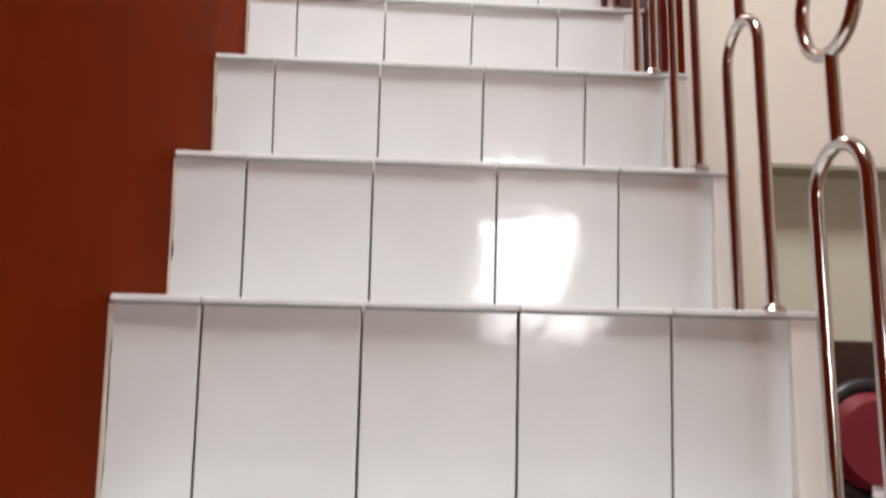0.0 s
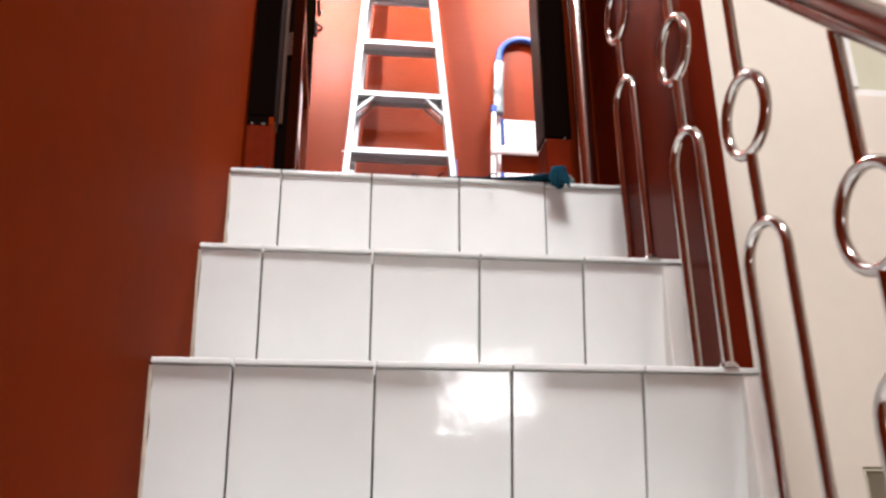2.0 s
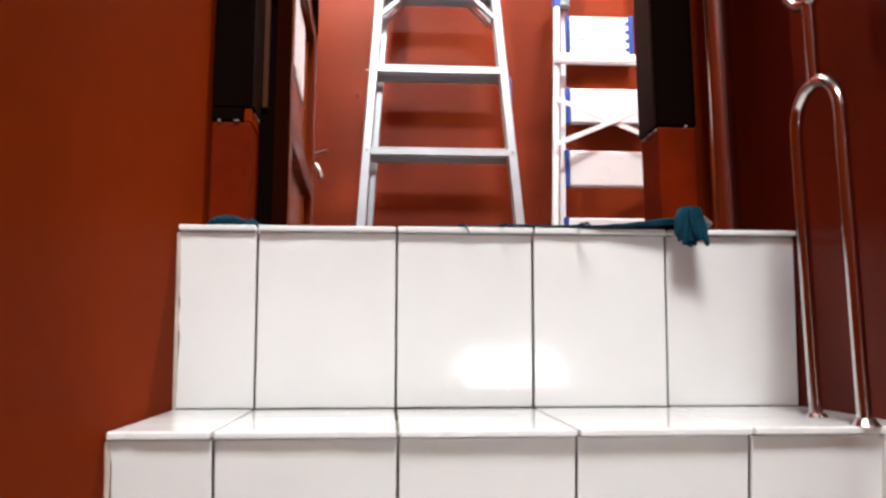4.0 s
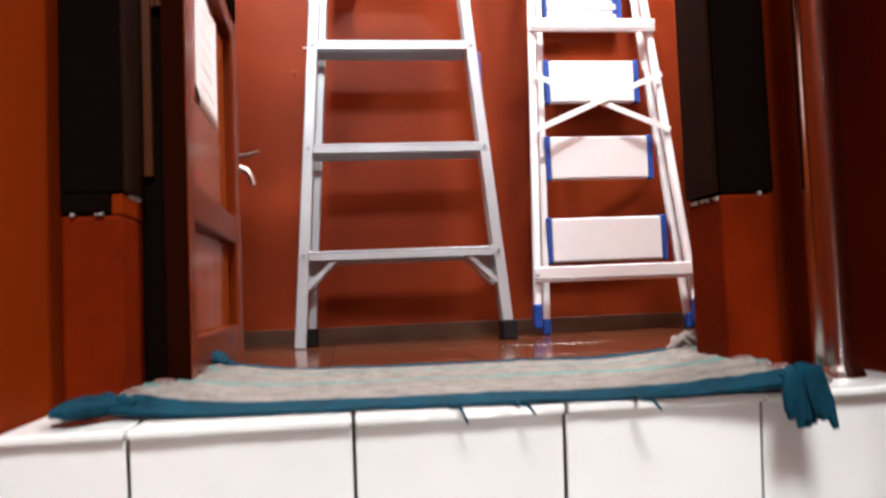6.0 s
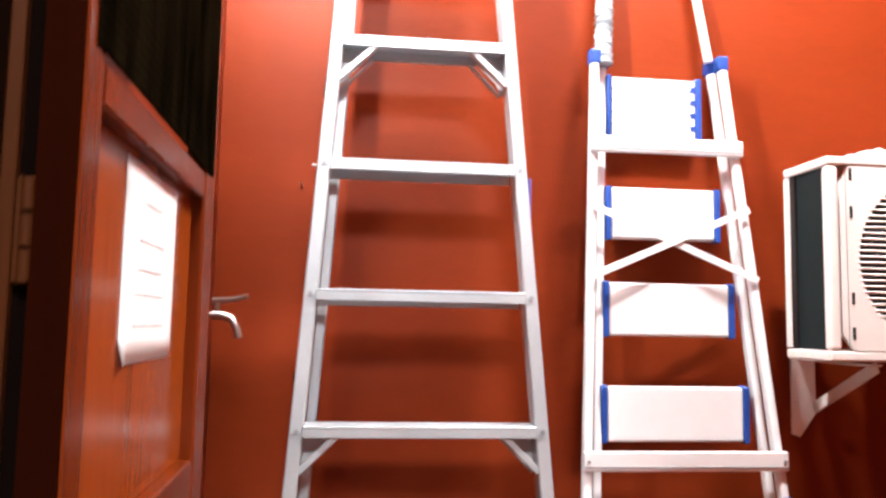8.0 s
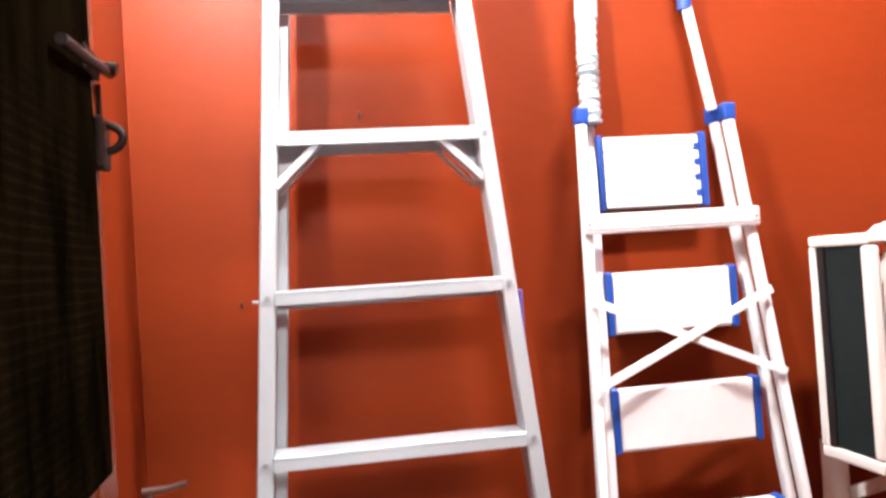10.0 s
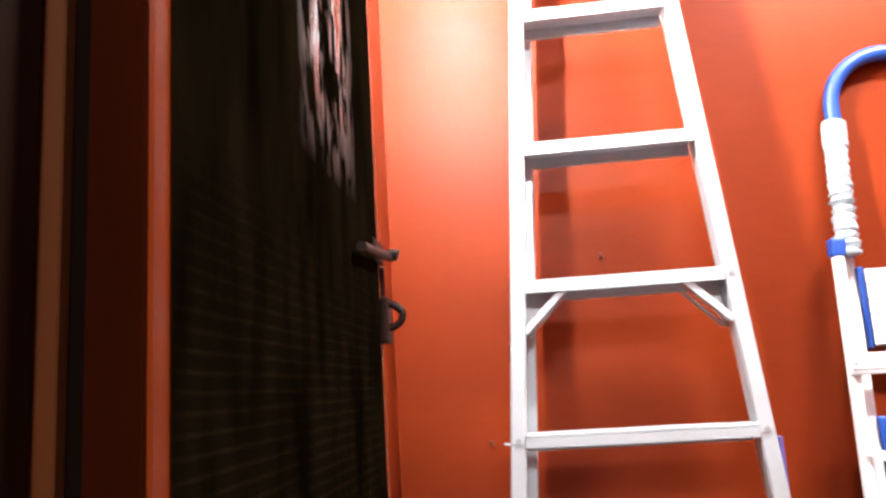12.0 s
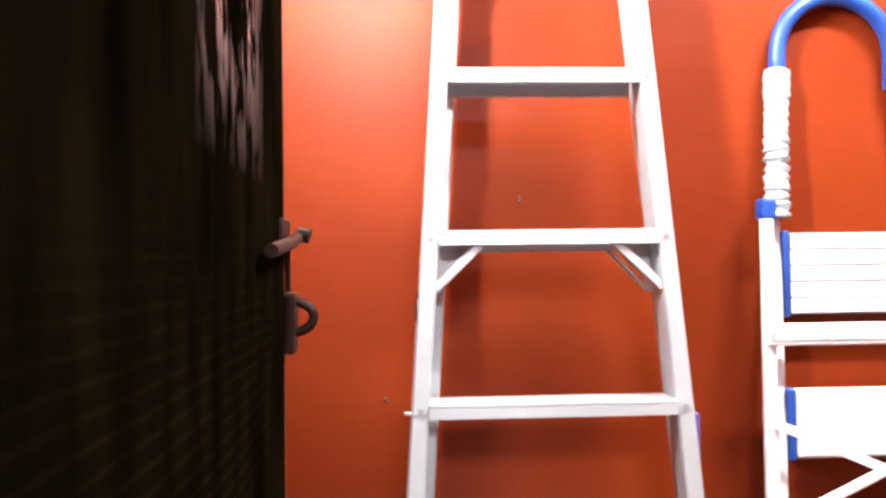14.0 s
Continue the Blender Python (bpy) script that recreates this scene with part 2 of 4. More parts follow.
def glass_mat():
    """Dark matt film on wavy glass, ribbed below, glossy only in streaks that shape a reflection near the free edge."""
    m = bpy.data.materials.new("dark_figured_glass")
    m.use_nodes = True
    nt = m.node_tree
    b = nt.nodes["Principled BSDF"]
    lk = nt.links.new

    def node(kind, **kw):
        x = nt.nodes.new("ShaderNode" + kind)
        for k, v in kw.items():
            x.inputs[k.replace("_", " ")].default_value = v
        return x

    def rng(src, a, b0, c=0.0, d=1.0):
        x = node("MapRange", From_Min=a, From_Max=b0, To_Min=c, To_Max=d)
        lk(src, x.inputs["Value"])
        return x.outputs[0]

    def mul(p, q):
        x = nt.nodes.new("ShaderNodeMath")
        x.operation = "MULTIPLY"
        lk(p, x.inputs[0])
        lk(q, x.inputs[1])
        return x.outputs[0]
    geo = nt.nodes.new("ShaderNodeNewGeometry")
    mp = nt.nodes.new("ShaderNodeMapping")
    mp.inputs["Scale"].default_value = (1, 1, 0.3)
    lk(geo.outputs["Position"], mp.inputs["Vector"])
    n = node("TexNoise", Scale=20.0, Detail=4.0)
    lk(mp.outputs[0], n.inputs["Vector"])
    n3 = node("TexNoise", Scale=55.0, Detail=2.0)
    lk(mp.outputs[0], n3.inputs["Vector"])
    sep = nt.nodes.new("ShaderNodeSeparateXYZ")
    lk(geo.outputs["Position"], sep.inputs[0])
    # ribs in the lower part
    w = node("TexWave", Scale=30.0, Distortion=0.8)
    w.bands_direction = "Z"
    lk(geo.outputs["Position"], w.inputs["Vector"])
    ribs = mul(mul(rng(w.outputs["Fac"], 0.7, 1.0), rng(sep.outputs["Z"], 1.12, 0.95)), rng(n.outputs["Fac"], 0.3, 0.6))
    cr = rng(n.outputs["Fac"], 0.35, 0.7, 0.45, 1.7)
    add = nt.nodes.new("ShaderNodeMath")
    add.operation = "MULTIPLY_ADD"
    add.inputs[1].default_value = 1.0
    lk(ribs, add.inputs[0])
    lk(cr, add.inputs[2])
    sc = nt.nodes.new("ShaderNodeVectorMath")
    sc.operation = "SCALE"
    sc.inputs[0].default_value = (0.0033, 0.0022, 0.0010)
    lk(add.outputs[0], sc.inputs["Scale"])
    # gloss masked to streaks near the free edge, shaping the ladder's reflection
    glint_mask = mul(mul(mul(rng(sep.outputs["Y"], 2.84, 2.90), rng(sep.outputs["Y"], 3.06, 2.99)), rng(sep.outputs["Z"], 1.12, 1.24)), mul(rng(n.outputs["Fac"], 0.42, 0.50), rng(n3.outputs["Fac"], 0.44, 0.52)))
    lk(rng(glint_mask, 0.0, 1.0, 0.7, 0.06), b.inputs["Roughness"])
    lk(rng(glint_mask, 0.0, 1.0, 0.0, 0.9), b.inputs["Specular IOR Level"])
    lk(sc.outputs[0], b.inputs["Base Color"])
    bp = node("Bump", Strength=0.25, Distance=0.008)
    lk(n.outputs["Fac"], bp.inputs["Height"])
    lk(bp.outputs[0], b.inputs["Normal"])
    return m


M_GLASS = glass_mat()
M_TUBE = bpy.data.materials.new("glowing_tube")
M_TUBE.use_nodes = True
tb = M_TUBE.node_tree.nodes["Principled BSDF"]
tb.inputs["Emission Color"].default_value = (1.0, 0.985, 0.96, 1)
tb.inputs["Emission Strength"].default_value = 970



def frosted():
    m = bpy.data.materials.new("frosted_pane")
    m.use_nodes = True
    b = m.node_tree.nodes["Principled BSDF"]
    b.inputs["Base Color"].default_value = (0.78, 0.78, 0.74, 1)
    b.inputs["Roughness"].default_value = 0.35
    b.inputs["Transmission Weight"].default_value = 0.85
    return m


M_PANE = frosted()

# ---- setting ----
LX = -0.413            # face of the wall beside the stairs
EDGE = [2.300, 2.054, 1.804, 1.598, 1.375, 1.150, 0.925, 0.700]   # nosing of each step, top one first
LEVEL = [0.0, -0.270, -0.533, -0.788, -1.043, -1.302, -1.561, -1.820]
LEAN = [0.018, 0.038, 0.040, 0.022, 0.018, 0.02, 0.02, 0.02]
LOW = -2.08            # lower floor
ROOM = -0.03           # floor of the store room
BACK = 4.0             # its back wall
RX0 = -0.437           # its left wall
TOP = 2.60             # ceiling


def structure(name, bm, m, label, category):
    return tagged(part(name, bm, m), label, category, kind="structure")


structure("wall_left", box(LX - 0.14, LX, -2.6, 2.575, LOW - 0.1, TOP), M_ORANGE, "glossy burnt-orange painted wall beside the stairs", "wall")
structure("wall_left_store", box(RX0 - 0.14, RX0, 2.577, BACK + 0.1, ROOM - 0.1, TOP), M_ORANGE_LIT, "orange painted side wall of the store room", "wall")
structure("wall_back", box(RX0, 1.9, BACK, BACK + 0.12, ROOM - 0.1, TOP), M_ORANGE_LIT, "glossy orange painted wall behind the ladders", "wall")
structure("wall_right_store", box(1.9, 2.02, 2.622, BACK + 0.12, ROOM - 0.1, TOP), M_ORANGE_LIT, "orange painted end wall of the store room", "wall")

# front wall of the store room, with its doorway, and the hall below
bm = bmesh.new()
add_box(bm, 0.43, 0.505, 2.50, 2.575, -0.27, TOP)
add_box(bm, LX, 0.43, 2.50, 2.575, 2.13, TOP)
add_box(bm, 0.43, 1.9, 2.575, 2.62, -0.13, TOP)
structure("wall_front", bm, M_ORANGE, "orange painted wall around the doorway", "wall")
bm = bmesh.new()
add_box(bm, 0.5495, 0.715, 1.945, 2.015, LOW, TOP)
add_box(bm, 0.715, 3.4, 1.945, 2.015, -0.665, 0.053)
add_box(bm, 0.715, 0.844, 1.945, 2.015, 0.053, TOP)
add_box(bm, 1.41, 3.4, 1.945, 2.015, 0.053, TOP)
add_box(bm, 0.844, 1.41, 1.945, 2.015, 0.761, TOP)
structure("wall_hall_north", bm, M_CREAM, "cream painted hall wall with window and wide niche", "wall")
structure("wall_niche", box(0.69, 3.4, 2.017, 2.10, LOW, -0.60), M_OLIVE, "olive-grey painted wall at the back of the niche", "wall")
structure("niche_jamb", box(0.7152, 0.7215, 1.947, 2.0165, LOW, -0.672), M_OLIVE, "olive-grey painted side of the niche", "wall")
structure("niche_soffit", box(0.7152, 3.399, 1.947, 2.0165, -0.6715, -0.6652), M_OLIVE, "olive-grey painted underside of the niche", "wall")
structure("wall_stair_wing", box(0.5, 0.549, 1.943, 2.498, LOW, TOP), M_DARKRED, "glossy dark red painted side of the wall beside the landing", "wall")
structure("wall_hall_east", box(3.4, 3.52, -2.6, 3.6, LOW, TOP), M_CREAM, "cream painted hall wall", "wall")
# unseen wall, its dark colour picked to cut light bounced onto the stairs
bm = bmesh.new()
add_box(bm, LX, 0.0, -2.6, -2.48, LOW, TOP)
add_box(bm, 1.5, 3.4, -2.6, -2.48, LOW, TOP)
add_box(bm, 0.0, 0.51, -2.6, -2.48, LOW, TOP)
add_box(bm, 1.19, 1.5, -2.6, -2.48, LOW, TOP)
add_box(bm, 0.51, 1.19, -2.6, -2.48, LOW, -1.35)
add_box(bm, 0.51, 1.19, -2.6, -2.48, -0.75, TOP)
structure("wall_hall_south", bm, M_ORANGE, "unseen hall wall, orange to cut bounced light, with a window opening", "wall")
win2 = structure("window_2", box(0.51, 1.19, -2.52, -2.44, -1.3495, -1.325, 0.003), M_ACW, "white-framed window with bars in the hall's far wall", "window")
for x in (0.515, 0.725, 0.945, 1.165):
    part("mullion", box(x, x + 0.020, -2.455, -2.435, -1.3245, -0.7505, 0.003), M_ACW, win2)
for z in (-1.14, -0.95):
    part("glazing_bar", box(0.536, 1.164, -2.432, -2.420, z, z + 0.016, 0.003), M_ACW, win2)
# unseen floor, kept brown so it bounces little light
structure("floor_hall", box(LX, 3.4, -2.6, 3.6, LOW - 0.1, LOW), M_FLOOR, "unseen lower hall floor, brown to cut bounced light", "floor")
# hole left in the ceiling for the added overhead fill
bm = bmesh.new()
add_box(bm, LX - 0.1, 3.5, 0.70, BACK + 0.1, TOP, TOP + 0.1)
add_box(bm, LX - 0.1, 3.5, -2.6, -0.40, TOP, TOP + 0.1)
add_box(bm, LX - 0.1, -0.35, -0.40, 0.70, TOP, TOP + 0.1)
add_box(bm, 0.45, 3.5, -0.40, 0.70, TOP, TOP + 0.1)
structure("ceiling", bm, M_CEIL, "white painted ceiling", "ceiling")

structure("baseboard", box(RX0 + 0.001, 1.899, BACK - 0.010, BACK - 0.0005, ROOM, ROOM + 0.045, 0.0006), M_SKIRT, "low brown tile skirting along the store room wall", "baseboard")

# hall window: frame, mullions, panes and slatted blinds behind some of them
win = structure("window_1", box(0.844, 1.41, 1.955, 1.995, 0.0535, 0.075, 0.002), M_ACW, "white-framed hall window with small panes and blinds", "window")
for x in (0.844, 0.957, 1.099, 1.241, 1.389):
    part("mullion", box(x, x + 0.021, 1.95, 2.0, 0.0755, 0.7605, 0.002), M_ACW, win)
for z in (0.237, 0.428, 0.613, 0.740):
    part("glazing_bar", box(0.866, 1.388, 1.954, 1.996, z, z + 0.020, 0.002), M_ACW, win)
for i, (x, w) in enumerate(((0.8655, 0.091), (0.9785, 0.120), (1.1205, 0.120), (1.2625, 0.126))):
    for j, (z, h) in enumerate(((0.0765, 0.160), (0.2575, 0.170), (0.4485, 0.164), (0.6335, 0.106))):
        grey = (i + j) % 3 == 0
        pane = part("pane", box(x, x + w, 1.974, 1.978, z, z + h), M_OLIVE if grey else M_PANE, win)
        if not grey:
            for q in range(int(h / 0.021)):
                part("blind_slat", box(x + 0.002, x + w - 0.002, 1.984, 1.990, z + 0.004 + q * 0.021, z + 0.017 + q * 0.021, 0.001), M_CREAM, pane)

# door frame: posts above a painted masonry foot
random.seed(5)
for side, x0, x1, zf, zr in (("l", LX, -0.3475, 0.212, 0.236), ("r", 0.359, 0.43, 0.218, 0.214)):
    rev = x1 if side == "l" else x0
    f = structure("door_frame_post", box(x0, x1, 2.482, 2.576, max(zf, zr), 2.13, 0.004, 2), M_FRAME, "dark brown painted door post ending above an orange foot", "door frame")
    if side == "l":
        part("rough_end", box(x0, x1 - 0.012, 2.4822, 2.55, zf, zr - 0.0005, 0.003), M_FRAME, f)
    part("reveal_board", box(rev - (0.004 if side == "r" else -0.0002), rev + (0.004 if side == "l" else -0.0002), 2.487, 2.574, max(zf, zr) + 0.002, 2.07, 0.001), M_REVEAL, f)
    bm = bmesh.new()
    for q in range(11):
        cx, cy = random.choice(((random.uniform(x0 + 0.004, x1 - 0.004), 2.4815), (rev, random.uniform(2.49, 2.57)), (rev, random.uniform(2.49, 2.57)), (rev, random.uniform(2.49, 2.57))))
        zc = zf if cy < 2.482 else zr
        add_box(bm, cx - random.uniform(0.0006, 0.0022), cx + random.uniform(0.0006, 0.0025), cy - 0.003, cy + 0.004, zc - random.uniform(0.0005, 0.004), zc + random.uniform(0.0005, 0.002), 0.0003)
    part("plaster_crumbs", bm, M_CEMENT, f, "rough plaster crumbs under the post")
    b = structure("door_frame_foot", box(x0, x1 + 0.0005, 2.484, 2.577, -0.03, zf - 0.001, 0.005, 3), M_ORANGE_SHADE, "orange painted masonry foot of the door post, shade put in its colour", "door frame")
    if side == "l":
        # the edge facing the room takes the unshaded orange
        part("foot_top", box(x1 - 0.0115, x1 + 0.0005, 2.486, 2.577, zf - 0.0005, zr - 0.0005, 0.002, 2), M_ORANGE, b, "orange painted edge")
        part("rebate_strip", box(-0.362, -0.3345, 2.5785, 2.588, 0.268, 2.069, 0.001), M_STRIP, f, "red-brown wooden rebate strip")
        # dark backing added behind the hinge gap to stand for its shade
        part("gap_backing", box(-0.362, -0.3205, 2.5885, 2.600, -0.03, 2.069), M_FRAME, f)
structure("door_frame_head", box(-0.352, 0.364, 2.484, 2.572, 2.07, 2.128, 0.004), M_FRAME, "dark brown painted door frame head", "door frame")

# ---- stairs ----
stairs = structure("stairs", bmesh.new(), M_GROUT, "steep straight stairs clad in white glazed tiles", "stairs")
bm = bmesh.new()
n = len(EDGE)
for k in range(n):
    y0 = EDGE[k] + 0.062
    y1 = 2.80 if k == 0 else EDGE[k - 1] + 0.05
    bottom = LOW
    add_box(bm, LX, 0.455, y0, 2.545 if k == 0 else y1, bottom if k else -0.35, LEVEL[k] - 0.009)
part("stair_core", bm, M_GROUT, stairs)
for k in range(n):
    y1 = 2.49 if k == 0 else EDGE[k - 1] + 0.02
    zb = LEVEL[k + 1] if k + 1 < n else LOW
    bm = bmesh.new()
    add_box(bm, 0.456, 0.498, EDGE[k] + (0.042 if k == 0 else 0.004), y1, zb - 0.12, LEVEL[k] - 0.009, 0.002)
    part("stringer", bm, M_CEIL, stairs, "white painted stair side")


def rod(pts, r, parent, name, m, n=12, label=""):
    return part(name, tube(pts, r, n), m, parent, label, smooth=True)


# ---- railing ----
RAIL_X = 0.437
railing = structure("stair_railing", bmesh.new(), M_STEEL, "polished stainless steel stair railing with rings and arches", "railing")


def baluster(yc, z, h):
    """An arch of two legs, a ring above it and short stems, up to the handrail."""
    r, w = 0.0085, 0.052
    g = z + h
    arch = [(RAIL_X, yc - w, z)] + [(RAIL_X, yc - w * math.cos(a), g - w + w * math.sin(a)) for a in [i * math.pi / 14 for i in range(15)]] + [(RAIL_X, yc + w, z)]
    rod(arch, r, railing, "arch", M_STEEL)
    for s in (-w, w):
        part("leg_collar", disc(RAIL_X, yc + s, z, z + 0.009, 0.017, 0.011, 14), M_STEEL, railing)
    c = g + 0.108 + 0.066
    rod([(RAIL_X, yc, g - 0.003), (RAIL_X, yc, g + 0.110)], r, railing, "stem", M_STEEL)
    part("ring", tube([(RAIL_X, yc + 0.058 * math.cos(a), c + 0.062 * math.sin(a)) for a in [i * math.tau / 28 for i in range(28)]], 0.0085, 10, True), M_STEEL, railing, smooth=True)
    rod([(RAIL_X, yc, c + 0.06), (RAIL_X, yc, c + 0.262)], r, railing, "stem", M_STEEL)


for k in range(1, n):
    baluster(EDGE[k] + 0.062, LEVEL[k], 0.432)
slope = (LEVEL[1] - LEVEL[6]) / (EDGE[1] - EDGE[6])
hz = 0.10
hy = EDGE[3] + 0.062
line = [(RAIL_X, y, hz + (y - hy) * slope) for y in (0.30, 0.9, 1.5, 2.0, 2.36)]
rod(line + [(RAIL_X, 2.41, line[-1][2] + 0.02), (RAIL_X, 2.49, line[-1][2] + 0.02)], 0.025, railing, "handrail", M_STEEL, 18)
rod([(RAIL_X, 2.395, 0.0), (RAIL_X, 2.395, line[-1][2] + 0.0)], 0.022, railing, "end_post", M_STEEL, 18)
part("post_flange", disc(RAIL_X, 2.395, 0.0, 0.006, 0.031, 0.029, 22), M_STEEL, railing, smooth=False)
part("post_flange", disc(RAIL_X, 2.395, 0.006, 0.013, 0.028, 0.023, 22), M_STEEL, railing)

# ---- store room ----
# open door leaf
LEAF = -0.2935
SWING = Matrix.Translation((LEAF, 2.584, 0)) @ Matrix.Rotation(radians(1.1), 4, "Z") @ Matrix.Translation((-LEAF, -2.584, 0))
door = structure("door_1", box(LEAF - 0.028, LEAF, 2.584, 2.632, ROOM + 0.012, 2.02, 0.004, 2), M_WOOD, "varnished red-brown wooden door standing open, dark glass above", "door")
part("stile", box(LEAF - 0.028, LEAF, 3.118, 3.20, ROOM + 0.012, 2.02, 0.004, 2), M_WOOD, door)
for name, z0, z1 in (("bottom_rail", ROOM + 0.012, 0.065), ("lower_rail", 0.218, 0.270), ("lock_rail", 0.626, 0.664), ("top_rail", 1.94, 2.02)):
    part(name, box(LEAF - 0.028, LEAF - 0.001, 2.6365, 3.1175, z0, z1, 0.003), M_WOOD, door)
part("panel", box(LEAF - 0.023, LEAF - 0.018, 2.6365, 3.1175, 0.066, 0.217), M_PANEL, door)
part("panel", box(LEAF - 0.023, LEAF - 0.018, 2.6365, 3.1175, 0.271, 0.625), M_PANEL, door)
part("glass", box(LEAF + 0.0006, LEAF + 0.0022, 2.606, 3.170, 0.666, 1.965, 0.0004), M_GLASS, door, "dark wavy glass pane")
door.matrix_world = SWING
# thin strip added to put the shade on the hinge edge
part("hinge_shade_strip", box(LEAF - 0.028, LEAF - 0.001, 2.5795, 2.5835, ROOM + 0.014, 2.018), M_HINGESHADE, door, "dark strip for the shade on the hinge edge")
for z in (0.4825, 1.60):
    hinge = part("hinge", box(-0.3340, LEAF - 0.0285, 2.580, 2.586, z, z + 0.076, 0.001), M_STRIP, door, "painted butt hinge")
    for q in (0.0, 0.0255, 0.051):
        part("knuckle", disc(-0.3255, 2.5805, z + q + 0.001, z + q + 0.0235, 0.0048, n=10), M_STRIP, hinge, smooth=True)

hasp = thing("padlock", "brown iron padlock and hasp on the door edge", "padlock")
part("hasp_plate", box(LEAF - 0.030, LEAF + 0.004, 3.2005, 3.205, 0.990, 1.075, 0.001), M_IRON, hasp)
hasp.matrix_world = SWING
part("lock_body", box(LEAF + 0.0005, LEAF + 0.012, 3.166, 3.199, 0.978, 1.035, 0.004, 2), M_IRON, hasp)
part("shackle", tube([(LEAF + 0.006 + 0.022 * math.sin(a), 3.182, 1.012 + 0.015 * math.cos(a)) for a in [i * math.pi / 10 for i in range(11)]], 0.0045, 8), M_IRON, hasp, smooth=True)
part("bolt_rod", tube([(LEAF + 0.013, 3.02, 1.070), (LEAF + 0.013, 3.12, 1.078), (LEAF + 0.013, 3.212, 1.088)], 0.0055, 10), M_IRON, hasp, smooth=True)
part("bolt_knob", tube([(LEAF + 0.012, 3.19, 1.09), (LEAF + 0.024, 3.19, 1.087)], [0.006, 0.0075], 10), M_IRON, hasp, smooth=True)
part("bolt_plate", box(LEAF + 0.0005, LEAF + 0.005, 3.14, 3.198, 1.076, 1.102, 0.001), M_IRON, hasp)

notice = thing("paper_notice", "white printed notice taped to the door panel", "paper")
notice.matrix_world = SWING
bm = bmesh.new()
cols, rws = 8, 8
grid = [[bm.verts.new((LEAF - 0.0168 + 0.0004 * math.sin(i * 0.8) * (j / rws) + (0.006 if (i == 0 and j == 0) else 0), 2.776 + 0.236 * i / cols, 0.414 + 0.203 * j / rws)) for j in range(rws + 1)] for i in range(cols + 1)]
for i in range(cols):
    for j in range(rws):
        bm.faces.new((grid[i][j], grid[i + 1][j], grid[i + 1][j + 1], grid[i][j + 1]))
sheet = part("sheet", bm, M_PAPER, notice, smooth=True)
mod = sheet.modifiers.new("thick", "SOLIDIFY")
mod.thickness = 0.0006
random.seed(4)
for z, w in ((0.580, 0.07), (0.54, 0.12), (0.51, 0.11), (0.484, 0.13), (0.452, 0.14)):
    y = 2.894 - w / 2
    part("print_line", box(LEAF - 0.0161, LEAF - 0.0158, y, y + w, z, z + 0.0022), M_INK, notice)

# tap on the side wall
tap = thing("water_tap", "chrome water tap on the orange wall", "tap")
part("flange", tube([(RX0, 3.745, 0.468), (RX0 + 0.006, 3.745, 0.468)], 0.017, 16), M_CHROME, tap)
part("body", tube([(RX0 + 0.006, 3.745, 0.468), (RX0 + 0.062, 3.745, 0.468), (RX0 + 0.082, 3.745, 0.462), (RX0 + 0.096, 3.745, 0.440), (RX0 + 0.100, 3.745, 0.420)], [0.009, 0.010, 0.010, 0.008, 0.009], 12), M_CHROME, tap, smooth=True)
part("stem", disc(RX0 + 0.052, 3.745, 0.476, 0.497, 0.006), M_CHROME, tap)
part("lever", tube([(RX0 + 0.042, 3.745, 0.499), (RX0 + 0.085, 3.74, 0.502), (RX0 + 0.118, 3.735, 0.510)], [0.007, 0.006, 0.005], 8), M_CHROME, tap, smooth=True)

for name, at in (("wall_nail", (0.037, 1.185)), ("wall_nail", (-0.23, 0.795))):
    nl = thing(name, "small bent nail in the orange wall", "nail")
    part("shank", tube([(at[0], BACK, at[1]), (at[0], BACK - 0.016, at[1] + 0.002), (at[0] - 0.003, BACK - 0.019, at[1] + 0.009)], 0.0022, 6), M_CHROME, nl)


